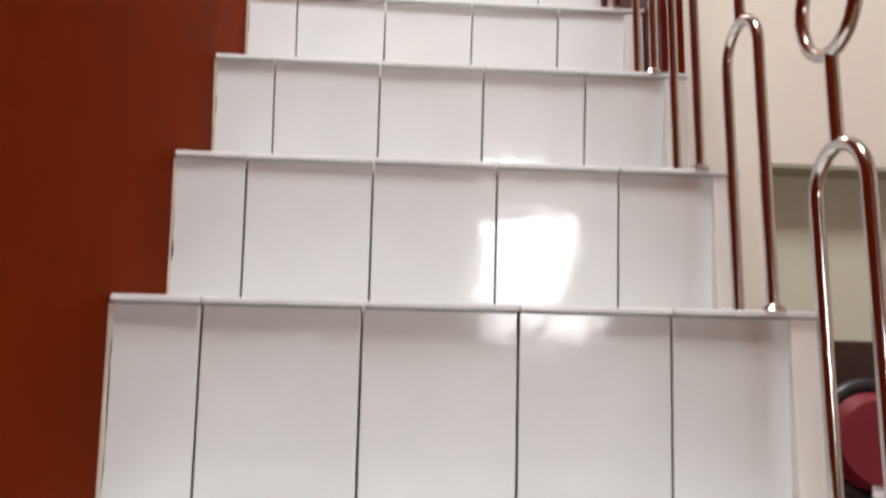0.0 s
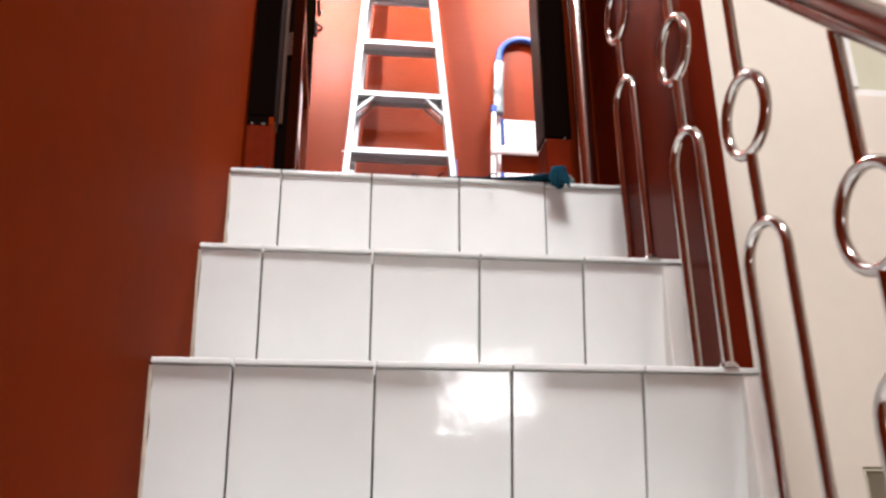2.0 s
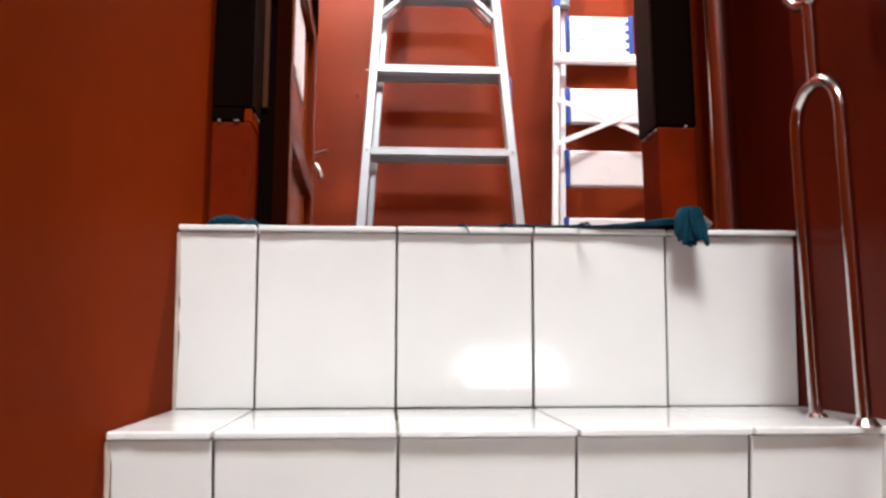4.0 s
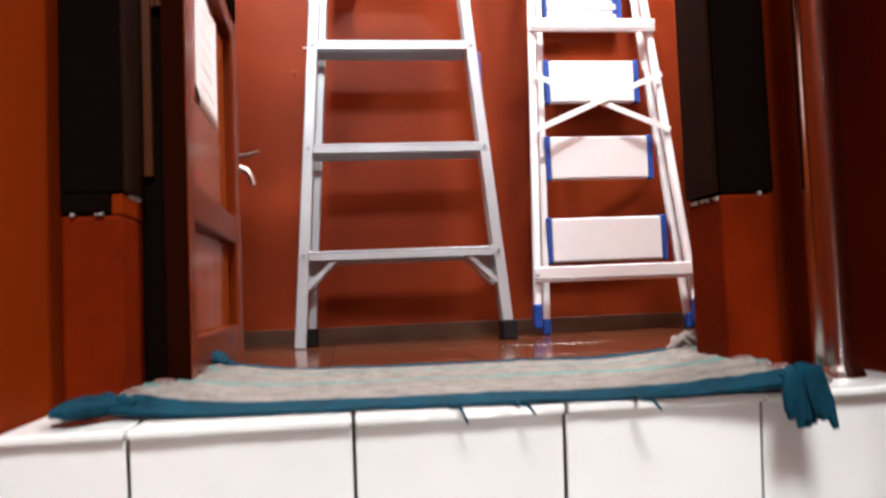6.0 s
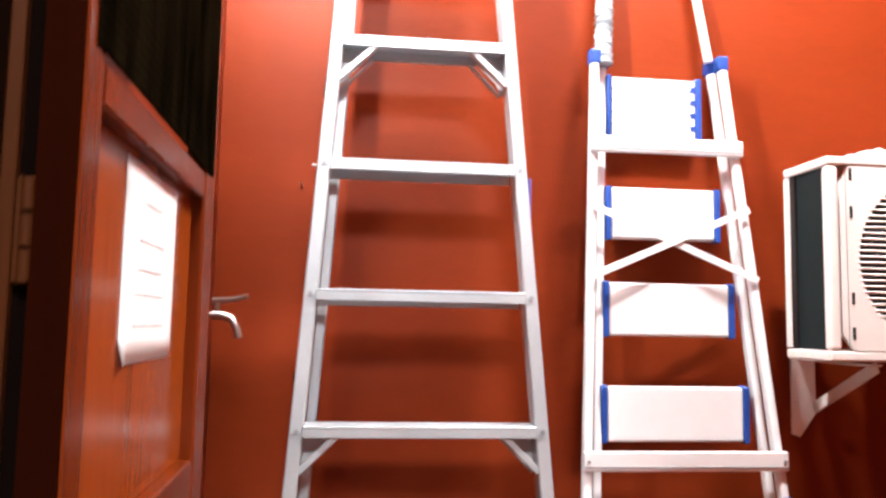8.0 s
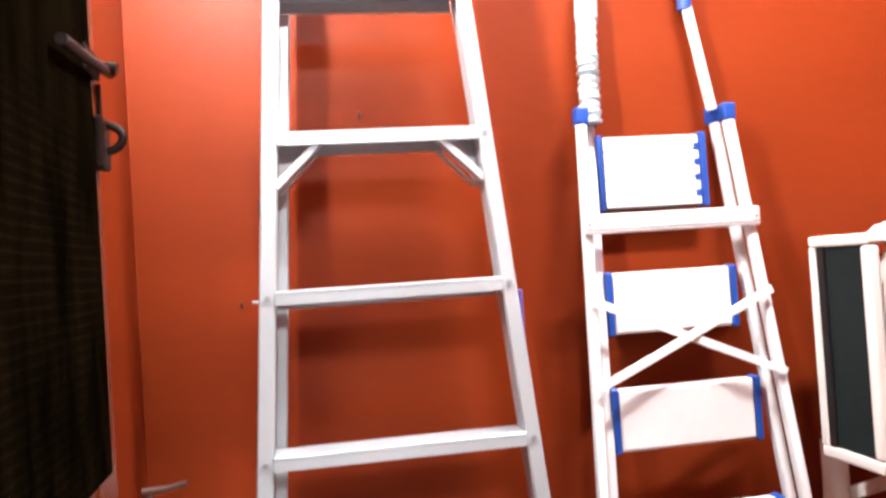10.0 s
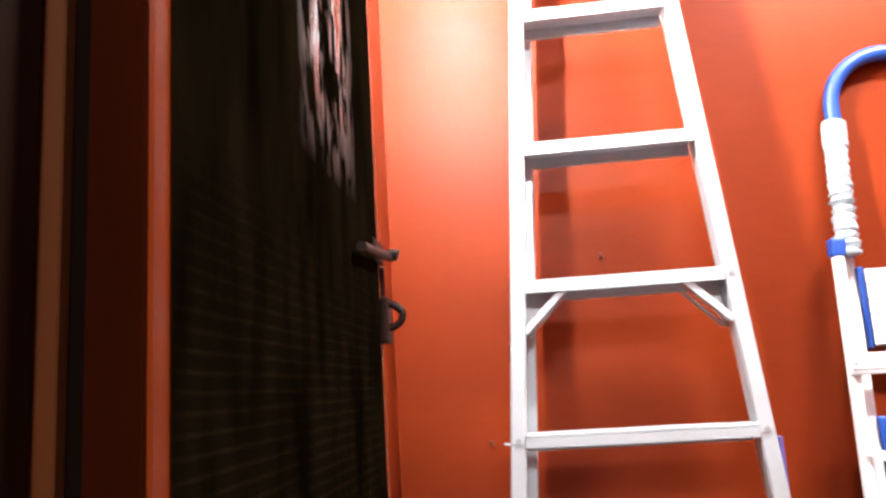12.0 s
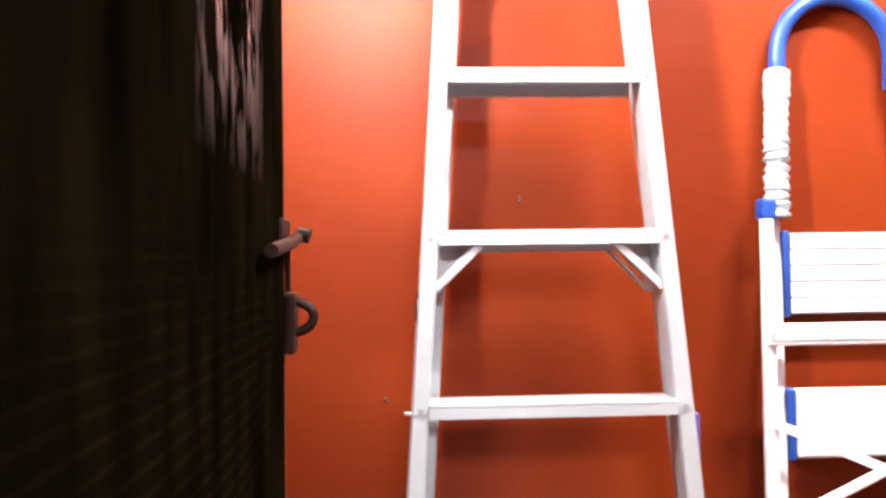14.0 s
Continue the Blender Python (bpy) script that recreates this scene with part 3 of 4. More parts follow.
# ---- aluminium A-frame ladder ----
def ladder_a():
    """Folded aluminium stepladder: front section with treads, rear section, spreaders."""
    ob = thing("stepladder", "tall aluminium stepladder folded against the orange wall", "ladder", loc=(0.06, 3.79, ROOM))
    zt = 2.02

    def xl(z):
        return -0.225 + 0.068 * (z + 0.03) - 0.06

    def xr(z):
        return 0.356 - 0.087 * (z + 0.03) - 0.06

    def yy(z):
        return 3.765 + 0.03 * z - 3.79
    zz = -ROOM
    for side, fx in (("l", xl), ("r", xr)):
        bm = bmesh.new()
        add_bar(bm, (fx(-0.03), yy(0), 0.0), (fx(zt), yy(zt), zt + zz), 0.030, 0.052, 0.003)
        part("front_stile", bm, M_ALU, ob)
        bm = bmesh.new()
        sg = 1 if side == "l" else -1
        ro = 0.029 if side == "l" else 0.016
        add_bar(bm, (fx(-0.03) + ro, yy(0) + 0.085, 0.03), (fx(zt) + ro * 0.6, yy(zt) + 0.075, zt + zz), 0.024, 0.038, 0.003)
        part("rear_stile", bm, M_ALU, ob)
        bm = box(fx(-0.03) + ro - 0.018, fx(-0.03) + ro + 0.018, yy(0) + 0.06, yy(0) + 0.11, 0.0, 0.05, 0.004)
        part("rubber_foot", bm, M_RUBBER, ob)
        if side == "r":
            part("rubber_foot", box(fx(-0.03) - 0.021, fx(-0.03) + 0.021, yy(0) - 0.032, yy(0) + 0.032, -0.0, 0.055, 0.004), M_RUBBER, ob)
    for i, z in enumerate((0.222, 0.520, 0.815, 1.106, 1.385, 1.675, 1.97)):
        a, b = xl(z) + 0.014, xr(z) - 0.014
        y = yy(z)
        bm = bmesh.new()
        add_box(bm, a, b, y - 0.030, y + 0.045, z + zz + 0.006, z + zz + 0.012, 0.001)
        add_box(bm, a, b, y - 0.030, y - 0.024, z + zz - 0.013, z + zz + 0.0055)
        add_box(bm, a, b, y + 0.039, y + 0.045, z + zz - 0.024, z + zz + 0.0055)
        tread = part("tread", bm, M_ALU, ob)
        part("tread_underside", box(a + 0.001, b - 0.001, y - 0.0235, y + 0.0385, z + zz - 0.002, z + zz + 0.005), M_ALU, tread)
        for x in (xl(z), xr(z)):
            part("rivet", tube([(x, y - 0.0265, z + zz), (x, y - 0.0295, z + zz)], 0.0055, 8), M_ALUDARK, ob)
        if i in (0, 3):
            for sg, x in ((1, xl(z - 0.08) + 0.012), (-1, xr(z - 0.08) - 0.012)):
                bm = bmesh.new()
                add_bar(bm, (x, y - 0.012, z + zz - 0.088), (x + sg * 0.085, y - 0.012, z + zz - 0.006), 0.014, 0.022, 0.001, side=(0.7, 0, -0.7 * sg))
                part("brace", bm, M_ALU, ob)
                bm = bmesh.new()
                gz = z + zz
                vs = [bm.verts.new((px, y + 0.028, pz)) for px, pz in ((x - sg * 0.004, gz - 0.006), (x + sg * 0.078, gz - 0.006), (x + sg * 0.070, gz - 0.022), (x + sg * 0.020, gz - 0.070), (x + sg * 0.008, gz - 0.098), (x - sg * 0.008, gz - 0.098))]
                g = bmesh.ops.extrude_face_region(bm, geom=[bm.faces.new(vs)])
                bmesh.ops.translate(bm, vec=(0, 0.002, 0), verts=[v for v in g["geom"] if isinstance(v, bmesh.types.BMVert)])
                part("gusset_plate", bm, M_ALUGREY, ob)
                bm = bmesh.new()
                add_bar(bm, (x + sg * 0.006, y + 0.05, z + zz - 0.095), (x + sg * 0.080, y + 0.05, z + zz - 0.02), 0.005, 0.02, 0.001, side=(0.7, 0, -0.7 * sg))
                part("brace", bm, M_ALU, ob)
    part("stile_pin", tube([(xl(0.812) - 0.013, yy(0.812) - 0.012, 0.809 + zz), (xl(0.812) - 0.027, yy(0.812) - 0.013, 0.811 + zz)], 0.0032, 8), M_ALU, ob)
    for z, h in ((0.965, 0.030), (1.004, 0.010), (0.62, 0.008), (0.33, 0.016)):
        part("scuff", box(xl(z) - 0.0166, xl(z) - 0.0142, yy(z) - 0.0245, yy(z) - 0.014, z + zz, z + h + zz, 0.0005), M_RUBBER, ob, "dark scuff mark")
    part("top_cap", box(xl(zt) - 0.02, xr(zt) + 0.02, yy(zt) - 0.04, yy(zt) + 0.11, zt + zz, zt + zz + 0.03, 0.006, 2), M_ALU, ob)
    part("spreader_clip", box(xr(0.77) + 0.017, xr(0.77) + 0.026, yy(0.77) - 0.01, yy(0.77) + 0.05, 0.70 + zz, 0.80 + zz, 0.002), M_PURPLE, ob, "violet plastic spreader clip")
    return ob


ladder_a()


# ---- white step ladder with blue trim ----
def ladder_b():
    ob = thing("step_ladder_with_handrail", "white household step ladder with blue end caps, folded", "ladder", loc=(0.68, 3.84, ROOM))
    zz = -ROOM

    def yy(z):
        return 3.818 + 0.125 * z - 3.84

    def xl(z):
        return 0.452 + 0.056 * z - 0.68

    def xr(z):
        return 0.942 - 0.066 * z - 0.68
    for sg, fx in ((1, xl), (-1, xr)):
        for nm, off, dy, z0 in (("outer_leg", 0.0, -0.012, 0.03), ("inner_leg", 0.034 if sg > 0 else 0.016, 0.022, -0.015)):
            bm = bmesh.new()
            zt = 1.16
            add_bar(bm, (fx(z0) + sg * off, yy(z0) + dy, z0 + zz), (fx(zt) + sg * off * 0.9, yy(zt) + dy, zt + zz), 0.022, 0.026, 0.007, seg=2)
            leg = part(nm, bm, M_WHITE, ob)
            bm = bmesh.new()
            add_bar(bm, (fx(z0) + sg * off, yy(z0) + dy, z0 + zz - 0.014 if off else z0 + zz - 0.038), (fx(z0) + sg * off, yy(z0) + dy, z0 + zz + 0.034), 0.0255, 0.030, 0.006, seg=2)
            part("foot_cap", bm, M_BLUE, leg, "blue plastic foot cap")
            bm = bmesh.new()
            add_bar(bm, (fx(zt) + sg * off * 0.9, yy(zt) + dy, zt + zz - 0.018), (fx(zt) + sg * off * 0.9, yy(zt) + dy, zt + zz + 0.022), 0.030, 0.034, 0.005, seg=2)
            part("top_cap", bm, M_BLUE, leg, "blue plastic joint")
    for z, h, x0, x1 in ((0.250, 0.132, 0.505, 0.880), (0.503, 0.132, 0.520, 0.862), (0.748, 0.132, 0.536, 0.842)):
        y = yy(z) + 0.005
        bm = bmesh.new()
        add_box(bm, x0 - 0.68 + 0.016, x1 - 0.68 - 0.016, y, y + 0.028, z - h / 2 + zz, z + h / 2 + zz, 0.006, 2)
        st = part("step", bm, M_WHITE, ob)
        for xx in (x0 - 0.68, x1 - 0.68 - 0.016):
            part("step_end", box(xx, xx + 0.0155, y - 0.003, y + 0.031, z - h / 2 + zz - 0.003, z + h / 2 + zz + 0.003, 0.003), M_BLUE, st, "blue plastic end")
    z, y = 1.036, yy(1.03) + 0.008
    x0, x1 = 0.552 - 0.68, 0.815 - 0.68
    pl = part("platform", box(x0 + 0.012, x1 - 0.022, y, y + 0.024, 0.955 + zz, 1.115 + zz, 0.004), M_ALUDARK, ob)
    for j in range(5):
        zz0 = 0.958 + 0.0315 * j
        part("platform_slat", box(x0 + 0.014, x1 - 0.024, y - 0.003, y - 0.0003, zz0 + zz, zz0 + 0.0280 + zz, 0.001), M_WHITE, pl)
    part("platform_end", box(x0, x0 + 0.0115, y - 0.004, y + 0.028, 0.95 + zz, 1.12 + zz, 0.003), M_BLUE, pl, "blue plastic end")
    bm = bmesh.new()
    add_box(bm, x1 - 0.0215, x1 - 0.004, y - 0.004, y + 0.028, 0.95 + zz, 1.12 + zz, 0.003)
    for j in range(4):
        add_box(bm, x1 - 0.036, x1 - 0.022, y - 0.005, y - 0.0032, 0.975 + 0.035 * j + zz, 0.99 + 0.035 * j + zz, 0.001)
    part("platform_end", bm, M_BLUE, pl, "blue plastic end")
    for j, (dx, dz, w) in enumerate(((0.10, 0.045, 0.012), (0.115, 0.05, 0.02), (0.125, 0.04, 0.008), (0.11, 0.03, 0.018), (0.12, 0.022, 0.012))):
        part("print_mark", box(x0 + dx, x0 + dx + w, y - 0.0036, y - 0.0031, 0.955 + dz + zz, 0.959 + dz + zz), M_INK, pl)
    for zb, h in ((0.148, 0.046), (0.921, 0.042)):
        y = yy(zb) - 0.030
        br = part("cross_bar", box(xl(zb) - 0.014, xr(zb) + 0.014, y - 0.010, y + 0.004, zb - h / 2 + zz, zb + h / 2 + zz, 0.004, 2), M_WHITE, ob)
        part("bar_groove", box(xl(zb) - 0.012, xr(zb) + 0.012, y - 0.0112, y - 0.0098, zb - h / 2 + 0.009 + zz, zb - h / 2 + 0.0115 + zz), M_ALUDARK, br)
        for xx in (xl(zb) - 0.004, xr(zb) + 0.004):
            part("rivet", tube([(xx, y - 0.009, zb + zz), (xx, y - 0.0135, zb + zz)], 0.004, 8), M_ALUDARK, br)
    for (za, zb) in ((0.76, 0.58), (0.58, 0.76)):
        bm = bmesh.new()
        y0 = -0.034 if za > zb else -0.040
        add_bar(bm, (xl(za) - 0.006, yy(za) + y0, za + zz), (xr(zb) + 0.006, yy(zb) + y0, zb + zz), 0.004, 0.018, 0.001, side=(0, 1, 0))
        part("spreader", bm, M_WHITE, ob)
    # hand loop with grip and plastic wrap
    z0, cx, r, zc = 1.17, 0.677 - 0.68, 0.118, 1.475
    ya = lambda z: min(yy(z) - 0.004, 0.138)
    left = [(xl(z0) + 0.016, ya(z0), z0 + zz), (cx - r, ya(1.44), 1.44 + zz)]
    right = [(cx + r, ya(1.44), 1.44 + zz), (xr(z0) - 0.03, ya(z0), z0 + zz)]
    part("loop_arm", tube(left, 0.012, 12), M_WHITE, ob, smooth=True)
    part("loop_arm", tube(right, 0.012, 12), M_WHITE, ob, smooth=True)
    arc = [(cx - r, ya(1.43), 1.435 + zz)] + [(cx - r * math.cos(a), ya(1.5), zc + zz + r * 0.98 * math.sin(a)) for a in [i * math.pi / 16 for i in range(17)]] + [(cx + r, ya(1.43), 1.405 + zz)]
    part("grip", tube(arc, 0.0165, 14), M_BLUE, ob, "blue foam grip", smooth=True)
    random.seed(8)
    a, b = Vector(left[0]), Vector(left[1])
    pts, rad = [], []
    for i in range(49):
        t = i / 48
        p = a.lerp(b, t * 1.09 - 0.09)
        pts.append(p + Vector((0.012 * (1 - t) ** 2 + random.uniform(-0.0015, 0.0015), -0.004 * (1 - t), 0)))
        ruffle = min(1.0, 1.6 * (1 - t)) if t < 0.8 else 0.0
        rad.append(0.0225 + (0.003 if t > 0.8 else 0.0) + ruffle * (0.0035 * math.sin(i * 2.1) + random.uniform(-0.002, 0.002)))
    part("plastic_wrap", tube(pts, rad, 14), M_WRAP, ob, "crinkled clear plastic wrapping", smooth=True)
    return ob


ladder_b()


# ---- outdoor unit of the air conditioner ----
def ac_unit():
    x0, x1, y0, y1, z0, z1 = 0.0, 0.74, -0.185, 0.0, 0.0, 0.475
    ob = thing("air_conditioner_outdoor_unit", "white air conditioner outdoor unit on wall brackets", "air conditioner", loc=(0.987, 3.87, 0.39))
    bm = bmesh.new()
    add_box(bm, x0, x1, y0, y1, z1 - 0.022, z1, 0.006, 2)
    part("top_cover", bm, M_ACW, ob)
    part("base_pan", box(x0, x1, y0, y1, 0, 0.024, 0.005, 2), M_ACW, ob)
    part("corner_post", box(x0, x0 + 0.016, y1 - 0.022, y1, 0.0245, z1 - 0.0225, 0.003), M_ACW, ob)
    part("side_cover", box(x0, x0 + 0.03, y0, y0 + 0.024, 0.0245, z1 - 0.0225, 0.008, 2), M_ACW, ob)
    part("coil", box(x0 + 0.010, x0 + 0.03, y0 + 0.025, y1 - 0.023, 0.0245, z1 - 0.0225), M_FIN, ob, "dark coil fins")
    part("coil_edge", box(x0 + 0.004, x0 + 0.0095, y1 - 0.045, y1 - 0.0235, 0.0245, z1 - 0.0225), M_BLACK, ob)
    bm = bmesh.new()
    c, zc, rr = 0.272, 0.237, 0.195
    n = 40
    outer = [(x0 + 0.0305, 0.0245), (x1, 0.0245), (x1, z1 - 0.0225), (x0 + 0.0305, z1 - 0.0225)]
    ring = [(c + rr * math.cos(i * math.tau / n), zc + rr * math.sin(i * math.tau / n)) for i in range(n)]
    sq = []
    for i in range(n):
        a = i * math.tau / n
        dx, dz = math.cos(a), math.sin(a)
        tx = ((x1 - c) / dx if dx > 1e-6 else (x0 + 0.0305 - c) / dx if dx < -1e-6 else 9)
        tz = ((z1 - 0.0225 - zc) / dz if dz > 1e-6 else (0.0245 - zc) / dz if dz < -1e-6 else 9)
        t = min(tx, tz)
        sq.append((c + dx * t, zc + dz * t))
    for k, y in ((0, y0), (1, y0 + 0.012)):
        a = [bm.verts.new((p[0], y, p[1])) for p in sq]
        b = [bm.verts.new((p[0], y, p[1])) for p in ring]
        for i in range(n):
            f = (a[i], a[(i + 1) % n], b[(i + 1) % n], b[i])
            bm.faces.new(f if k else f[::-1])
        if k == 0:
            b0, a0 = b, a
    for i in range(n):
        bm.faces.new((b0[i], b0[(i + 1) % n], b[(i + 1) % n], b[i]))
    part("front_panel", bm, M_ACW, ob)
    part("fan_back", box(c - rr, c + rr, y0 + 0.05, y0 + 0.06, zc - rr, zc + rr), M_FIN, ob)
    for i in range(28):
        z = zc - rr + 0.007 + i * 0.01375
        h = math.sqrt(max(0.0, (rr + 0.004) ** 2 - (z - zc) ** 2))
        part("grille_bar", tube([(c - h, y0 + 0.001, z), (c + h, y0 + 0.001, z)], 0.0026, 6), M_ACW, ob)
    for x in (c - 0.09, c, c + 0.09):
        h = math.sqrt(rr ** 2 - (x - c) ** 2)
        part("grille_stay", tube([(x, y0 + 0.005, zc - h), (x, y0 + 0.005, zc + h)], 0.003, 6), M_ACW, ob)
    part("panel_seam", box(x0 + 0.0455, x0 + 0.047, y0 - 0.0008, y0 - 0.0002, 0.03, z1 - 0.028), M_ALUDARK, ob)
    for z in (0.05, 0.13, 0.33, 0.42):
        part("vent_slot", box(x0 + 0.055, x0 + 0.062, y0 - 0.0012, y0 - 0.0002, z, z + 0.028), M_FIN, ob)
    for x in (0.09, 0.60):
        bm = bmesh.new()
        vs = [bm.verts.new(q) for q in ((x - 0.006, 0.124, -0.002), (x - 0.006, 0.124, -0.205), (x + 0.016, 0.124, -0.212), (x + 0.062, 0.124, -0.150), (x + 0.062, 0.124, -0.002))]
        g = bmesh.ops.extrude_face_region(bm, geom=[bm.faces.new(vs)])
        bmesh.ops.translate(bm, vec=(0, 0.0055, 0), verts=[v for v in g["geom"] if isinstance(v, bmesh.types.BMVert)])
        br = part("wall_bracket", bm, M_ACW, ob, "white steel wall bracket")
        bm = bmesh.new()
        add_bar(bm, (x + 0.03, 0.123, -0.009), (x + 0.03, y0 + 0.02, -0.009), 0.040, 0.005, 0.001)
        part("bracket_arm", bm, M_ACW, br)
        bm = bmesh.new()
        add_bar(bm, (x + 0.058, 0.123, -0.135), (x + 0.058, y0 + 0.05, -0.013), 0.005, 0.030, 0.001, side=(1, 0, 0))
        part("bracket_strut", bm, M_ACW, br)
    return ob


ac_unit()


def crumpled_bag():
    """A small heap of creased packing plastic."""
    ob = thing("plastic_packing", "crumpled clear plastic packing lying on the air conditioner", "plastic", loc=(1.077, 3.75, 0.8655))
    bm = bmesh.new()
    nx, ny = 18, 12
    g = [[None] * (ny + 1) for q in range(nx + 1)]
    for i in range(nx + 1):
        for j in range(ny + 1):
            u, v = i / nx, j / ny
            h = 0.036 * (math.sin(math.pi * u) * math.sin(math.pi * v)) ** 0.4
            h *= 0.55 + 0.9 * abs(noise.noise((u * 7, v * 6, 3.3))) + 0.4 * abs(noise.noise((u * 17, v * 15, 1.3)))
            g[i][j] = bm.verts.new((0.22 * u + 0.012 * noise.noise((v * 9, u * 4, 7)), -0.06 + 0.12 * v + 0.012 * noise.noise((u * 9, v * 3, 2)), h))
    for i in range(nx):
        for j in range(ny):
            bm.faces.new((g[i][j], g[i + 1][j], g[i + 1][j + 1], g[i][j + 1]))
    sheet = part("film", bm, M_WRAP, ob)
    mod = sheet.modifiers.new("thick", "SOLIDIFY")
    mod.thickness = 0.0008


crumpled_bag()


# ---- rag rug on the landing ----
def rug():
    ob = thing("rag_rug", "striped rag rug with blue edges and knotted corners on the landing", "rug", loc=(0.028, 2.535, 0.0))
    ob.rotation_euler = (0, 0, radians(-7))
    w, d = 0.68, 0.44
    bands = ((0.0, 0.075, M_RUGBLUE), (0.075, 0.115, M_RUGPALE), (0.115, 0.15, M_RUGPALE), (0.15, 0.185, M_RUGPALE), (0.185, 0.215, M_RUGPALE), (0.215, 0.237, M_RUGTEAL),
             (0.237, 0.29, M_RUGPALE), (0.29, 0.33, M_RUGPALE), (0.33, 0.345, M_RUGTEAL), (0.345, 0.40, M_RUGPALE), (0.40, 0.44, M_RUGBLUE))
    random.seed(11)
    for a, b, m in bands:
        nx, rows_n = 60, max(2, round((b - a) / 0.011))
        for r in range(rows_n):
            bm = bmesh.new()
            v0 = -d / 2 + a + (b - a) * (r + 0.5) / rows_n
            rad = (b - a) / rows_n * 0.56
            pts, rs = [], []
            for i in range(nx + 1):
                u = -w / 2 + w * i / nx + random.uniform(-0.004, 0.004)
                z = 0.0075 + 0.004 * noise.noise((u * 9, v0 * 14, 1.7)) + random.uniform(-0.0012, 0.0012)
                pts.append((u, v0 + 0.004 * noise.noise((u * 6, v0 * 5, 4.1)), max(z, 0.0055)))
                rs.append(min(rad * random.uniform(0.8, 1.15), 0.0054 if z < 0.008 else 0.0065))
            add_tube(bm, pts, rs, 6)
            for v in bm.verts:
                lift = max(0.0, abs(v.co.x) / (w / 2) - 0.62) / 0.38
                v.co.z = v.co.z * (0.42 + 0.5 * lift) + 0.006 * lift * lift
            part("woven_strip", bm, m, ob, smooth=True)
    for sx in (-1, 1):
        for i in range(16):
            v = -d / 2 + 0.02 + i * (d - 0.04) / 15
            m = (M_RUGPALE, M_RUGTEAL, M_RUGPALE, M_RUGRED)[i % 4]
            l = random.uniform(0.02, 0.05)
            bm = bmesh.new()
            pts = [(sx * (w / 2 - 0.01 + l * t), v + random.uniform(-0.008, 0.008) * t, 0.007 + 0.008 * math.sin(t * 3)) for t in (0, 0.33, 0.66, 1)]
            add_tube(bm, pts, [0.006, 0.007, 0.006, 0.003], 6)
            part("fringe", bm, m, ob)
    for sx, sy, drop in ((1, -1, 0.022), (-1, -1, 0.0), (-1, 1, 0.0), (1, 1, 0.0)):
        cloth = M_RUGBLUE if not (sx == 1 and sy == 1) else M_RUGPALE
        kx, ky = sx * (w / 2 - 0.011), sy * (d / 2 - 0.024)
        knot = part("corner_knot", tube([(kx - 0.012, ky, 0.012), (kx, ky, 0.014), (kx + 0.012, ky, 0.012)], [0.005, 0.011, 0.005], 10), cloth, ob, "frayed cloth knot", smooth=True)
        for i in range(16):
            ang = random.uniform(-1.3, 1.3)
            dx, dy = sx * math.cos(ang) * 0.055, sy * 0.02 + math.sin(ang) * 0.035
            bx, by = sx * (w / 2 + (-0.012 if drop else -0.01)), sy * (d / 2 - 0.024)
            if drop:
                dy = -0.022 - random.uniform(0, 0.012)
                dx = random.uniform(-0.025, 0.02)
            p0 = Vector((bx, by, 0.012))
            p1 = Vector((bx + dx * 0.5, by + dy * 0.8, (0.022 if drop else 0.026 if sy > 0 else 0.014) + random.uniform(-0.004, 0.006)))
            p2 = Vector((bx + dx, by + dy * 1.25, (0.012 if not drop else -0.01 - random.uniform(0.2, 1) * drop)))
            part("cloth_strand", tube([p0, p0.lerp(p1, 0.5), p1, p1.lerp(p2, 0.55), p2], [0.006, 0.007, 0.007, 0.007, 0.003], 7), cloth, knot, smooth=True)
    for u, l in ((-0.012, 0.010), (0.05, 0.004), (0.165, 0.005)):
        q = -d / 2
        part("loose_thread", tube([(u, q + 0.012, 0.004), (u + 0.004, q - 0.012, 0.0035), (u + 0.012, q - 0.024, 0.003), (u + 0.018, q - 0.029, -l)], [0.0022, 0.002, 0.0018, 0.001], 6), M_RUGBLUE, ob)
    return ob


rug()

# ---- lower hall ----
table = thing("console_table", "dark brown wooden console table standing against the niche", "table", loc=(1.12, 1.84, LOW))
part("tabletop", box(-0.405, 0.45, -0.10, 0.10, 0.945, 1.029, 0.006, 2), M_DARKWOOD, table)
for x in (-0.375, 0.38):
    for y in (-0.08, 0.04):
        part("leg", box(x, x + 0.04, y, y + 0.04, 0.0, 0.9445, 0.004), M_DARKWOOD, table)
part("stretcher", box(-0.334, 0.379, -0.012, 0.012, 0.20, 0.24, 0.004), M_DARKWOOD, table)

chair = thing("swivel_chair", "swivel chair with oval dark red back and black rim", "chair", loc=(0.722, 1.66, LOW))
part("backrest", tube([(0, -0.034, 0.859), (0, -0.014, 0.859), (0, 0.008, 0.859)], [0.066, 0.079, 0.070], 28), M_REDVINYL, chair, smooth=True)
part("rim", tube([(0.082 * math.cos(a), 0.0, 0.859 + 0.090 * math.sin(a)) for a in [i * math.tau / 32 for i in range(32)]], 0.013, 10, True), M_BLACK, chair, smooth=True)
part("back_tag", box(-0.018, 0.018, -0.030, -0.026, 0.772, 0.794, 0.002), M_PAPER, chair, "small white tag")
part("seat", disc(0, -0.2, 0.44, 0.50, 0.19, 0.18, 28), M_REDVINYL, chair)
part("back_support", tube([(0, 0.012, 0.775), (0, 0.03, 0.55), (0, -0.05, 0.425)], 0.012, 10), M_CHROME, chair, smooth=True)
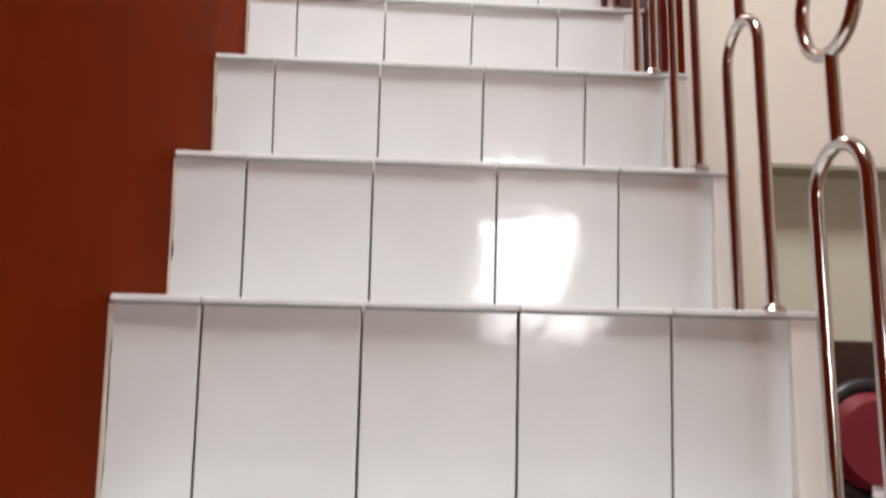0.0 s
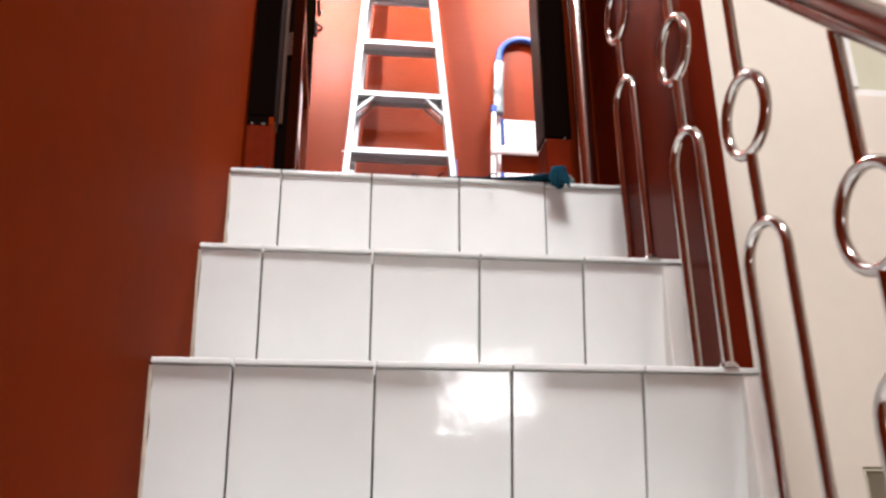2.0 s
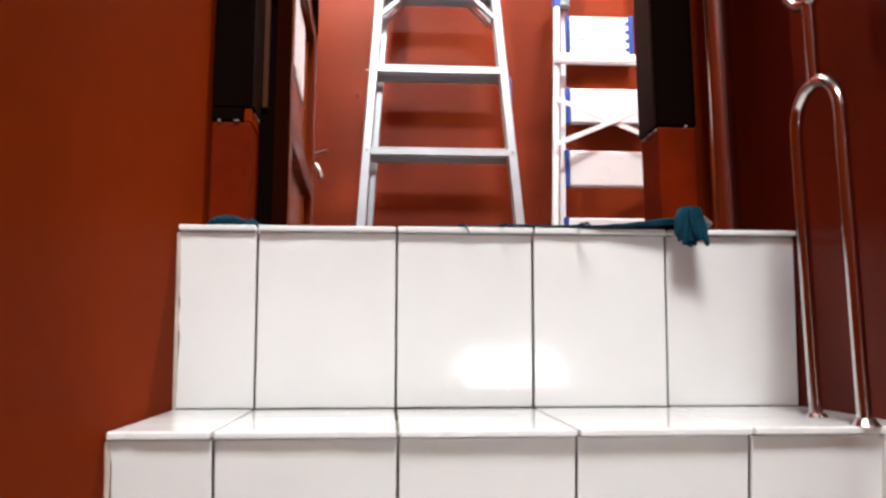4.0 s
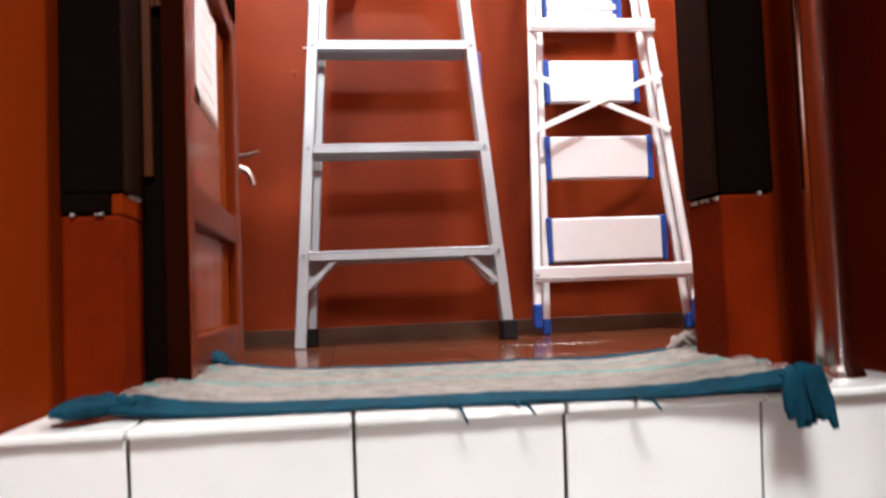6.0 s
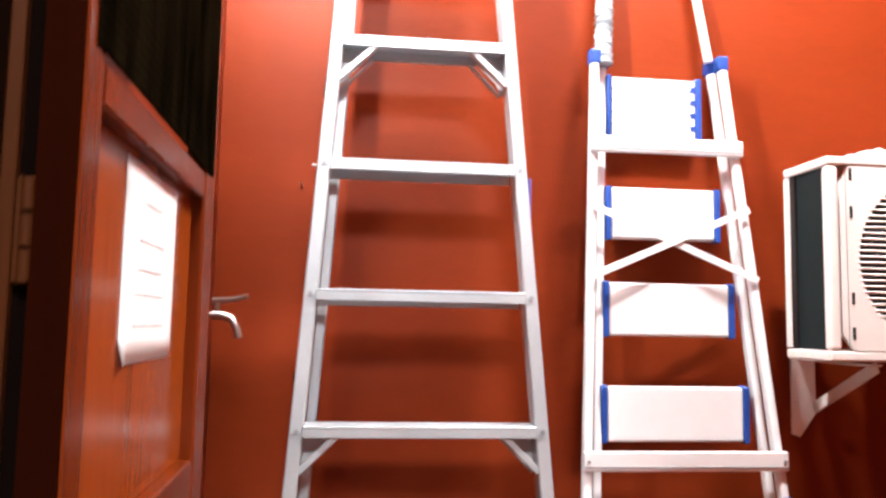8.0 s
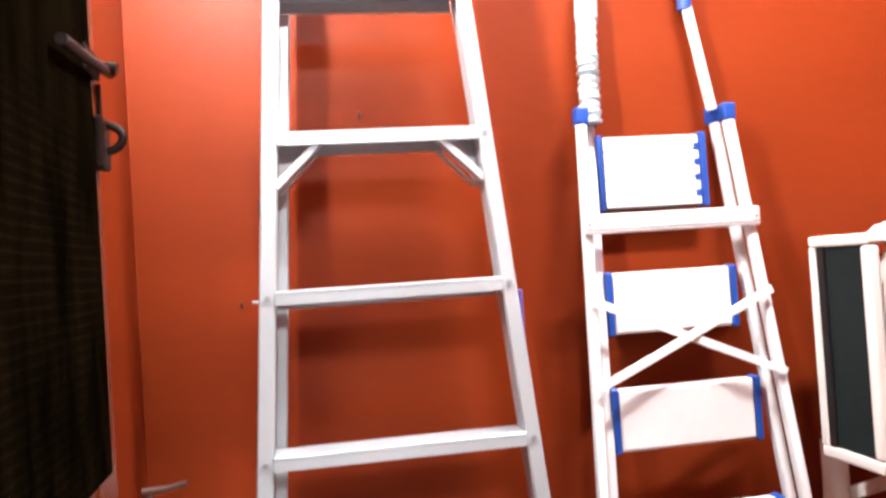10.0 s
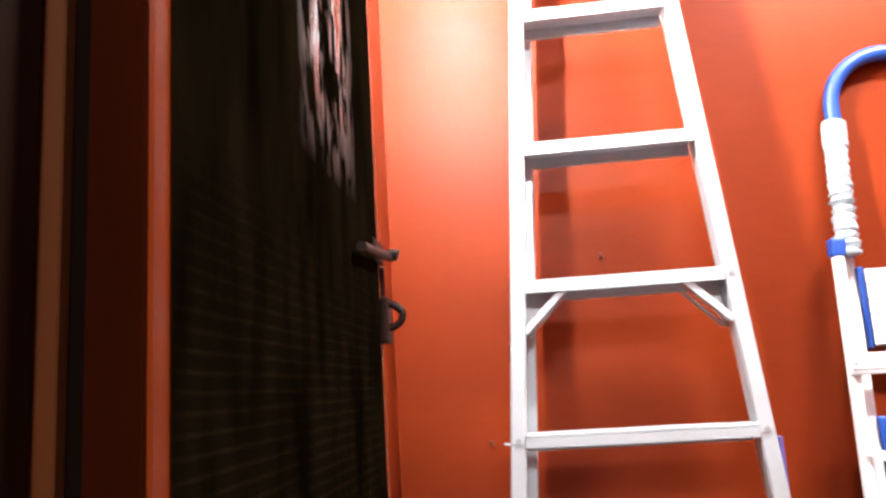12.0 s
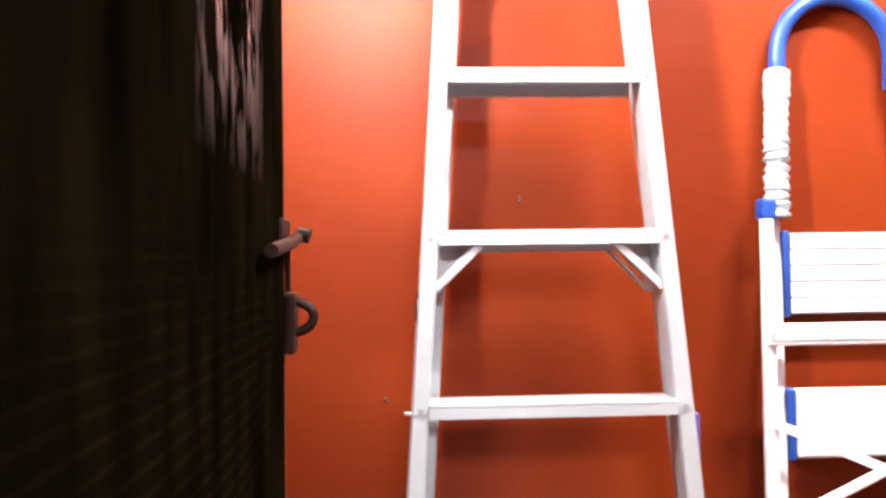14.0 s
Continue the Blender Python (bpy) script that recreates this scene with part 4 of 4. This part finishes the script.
part("column", disc(0, -0.2, 0.06, 0.439, 0.025), M_CHROME, chair)
for i in range(5):
    a = i * math.tau / 5
    lg = part("leg", tube([(0, -0.2, 0.08), (0.19 * math.cos(a), -0.2 + 0.19 * math.sin(a), 0.055)], [0.02, 0.014], 8), M_BLACK, chair)
    part("castor", tube([(0.19 * math.cos(a) - 0.012, -0.2 + 0.19 * math.sin(a), 0.025), (0.19 * math.cos(a) + 0.012, -0.2 + 0.19 * math.sin(a), 0.025)], 0.025, 12), M_BLACK, lg)

lamp = thing("wall_tube_lamp", "white fluorescent tube lamp upright on the store room wall", "lamp", loc=(RX0, 3.30, 1.61))
part("batten", box(0.0005, 0.085, -0.025, 0.025, 0.0, 0.90, 0.006, 2), M_WHITE, lamp)
for z in (0.03, 0.845):
    part("tube_holder", box(0.0855, 0.156, -0.014, 0.014, z, z + 0.022, 0.004, 2), M_WHITE, lamp)
part("fluorescent_tube", disc(0.137, 0, 0.053, 0.844, 0.014, n=16), M_TUBE, lamp, "glowing white tube", smooth=True)
# unseen batten made up to carry the store room fill
tl = thing("store_fill_batten", "unseen white batten added on the store room ceiling for the fill light", "lamp", loc=(1.0, 3.22, TOP))
part("batten", box(-0.35, 0.35, -0.03, 0.03, -0.05, 0.0, 0.006), M_WHITE, tl)

# ---- tiles ----
floor = structure("floor_store", box(RX0, 1.9, 2.55, BACK, ROOM - 0.1, ROOM - 0.004), M_FLOORGROUT, "glossy brown tiled store room floor", "floor")
for i in range(8):
    for j in range(5):
        x, y = RX0 + 0.003 + i * 0.302, 2.582 + j * 0.302
        if x + 0.299 > 1.9 or y >= BACK - 0.02:
            continue
        dy = min(0.299, BACK - 0.002 - y)
        part("floor_tile", box(x, x + 0.299, y, y + dy, ROOM - 0.008, ROOM, 0.0006), M_BROWNTILE, floor)

for k in range(n):
    bm = bmesh.new()
    zb = LEVEL[k + 1] if k + 1 < n else LOW
    pts = [(LX + 0.001 + 0.002 * noise.noise((q * 1.7, k, 2)), EDGE[k] + 0.009 + LEAN[k] * q / 8, LEVEL[k] - 0.01 + (zb - LEVEL[k] + 0.01) * q / 8) for q in range(9)]
    add_tube(bm, pts, [0.0035 + 0.002 * abs(noise.noise((q * 2.3, k * 1.9, 5))) for q in range(9)], 6)
    part("cement_fillet", bm, M_NOSE, stairs, "rough cement along the wall")

JOINT = (LX + 0.001, -0.30, -0.10, 0.10, 0.30, 0.459)
random.seed(3)
for k in range(n):
    zt = LEVEL[k]
    zb = LEVEL[k + 1] if k + 1 < n else LOW
    y = EDGE[k]
    yb = 2.58 if k == 0 else EDGE[k - 1] + 0.022
    lean = LEAN[k]
    for j in range(5):
        x0, x1 = JOINT[j] + 0.0016, (0.4985 if (k == 0 and j == 4) else JOINT[j + 1] - 0.0016)
        o = random.uniform(-0.0012, 0.0012)
        zb = (LEVEL[k + 1] if k + 1 < n else LOW) + (0.0095 if k == 0 else 0)
        # riser tile, leaning back towards its foot
        bm = box(x0, x1, y + 0.008 + o, y + 0.015 + o, zb + 0.001, zt - 0.0095, 0.0012)
        sx, sz = random.uniform(-0.006, 0.006), random.uniform(-0.008, 0.008)
        for v in bm.verts:
            v.co.y += lean * (zt - v.co.z) / (zt - zb) + sx * (v.co.x - (x0 + x1) / 2) + sz * (v.co.z - (zt + zb) / 2)
        if j == 0:
            bmesh.ops.subdivide_edges(bm, edges=[e for e in bm.edges if abs(e.verts[0].co.z - e.verts[1].co.z) > 0.1 and max(v.co.x for v in e.verts) < x0 + 0.004], cuts=9)
            for v in bm.verts:
                if v.co.x < x0 + 0.004 and zb + 0.005 < v.co.z < zt - 0.012:
                    v.co.x += 0.004 * noise.noise((k * 3.1, v.co.z * 60, 0.3)) + 0.002
        part("riser_tile", bm, M_TILE, stairs)
        # tread tile with its raw nosing edge
        xe = x1 if j < 4 else (0.502 if k else 0.499)
        e = random.uniform(-0.0025, 0.0015)
        bm = box(x0, xe, y + e, yb, zt - 0.008, zt + random.uniform(-0.0006, 0.0006), 0.0015)
        bmesh.ops.subdivide_edges(bm, edges=[d for d in bm.edges if abs(d.verts[0].co.x - d.verts[1].co.x) > 0.05 and max(v.co.y for v in d.verts) < y + 0.006], cuts=11)
        for v in bm.verts:
            if v.co.y < y + 0.006 and x0 + 0.004 < v.co.x < xe - 0.004:
                c = noise.noise((v.co.x * 45, k * 5.3, 0.7))
                v.co.y += 0.0012 * c + (0.006 * (c - 0.45) / 0.55 if c > 0.45 else 0)
        if k == 1:
            for v in bm.verts:
                v.co.z += 0.0095 * (v.co.y - y) / (yb - y)
        part("tread_tile", bm, M_TILE, stairs)
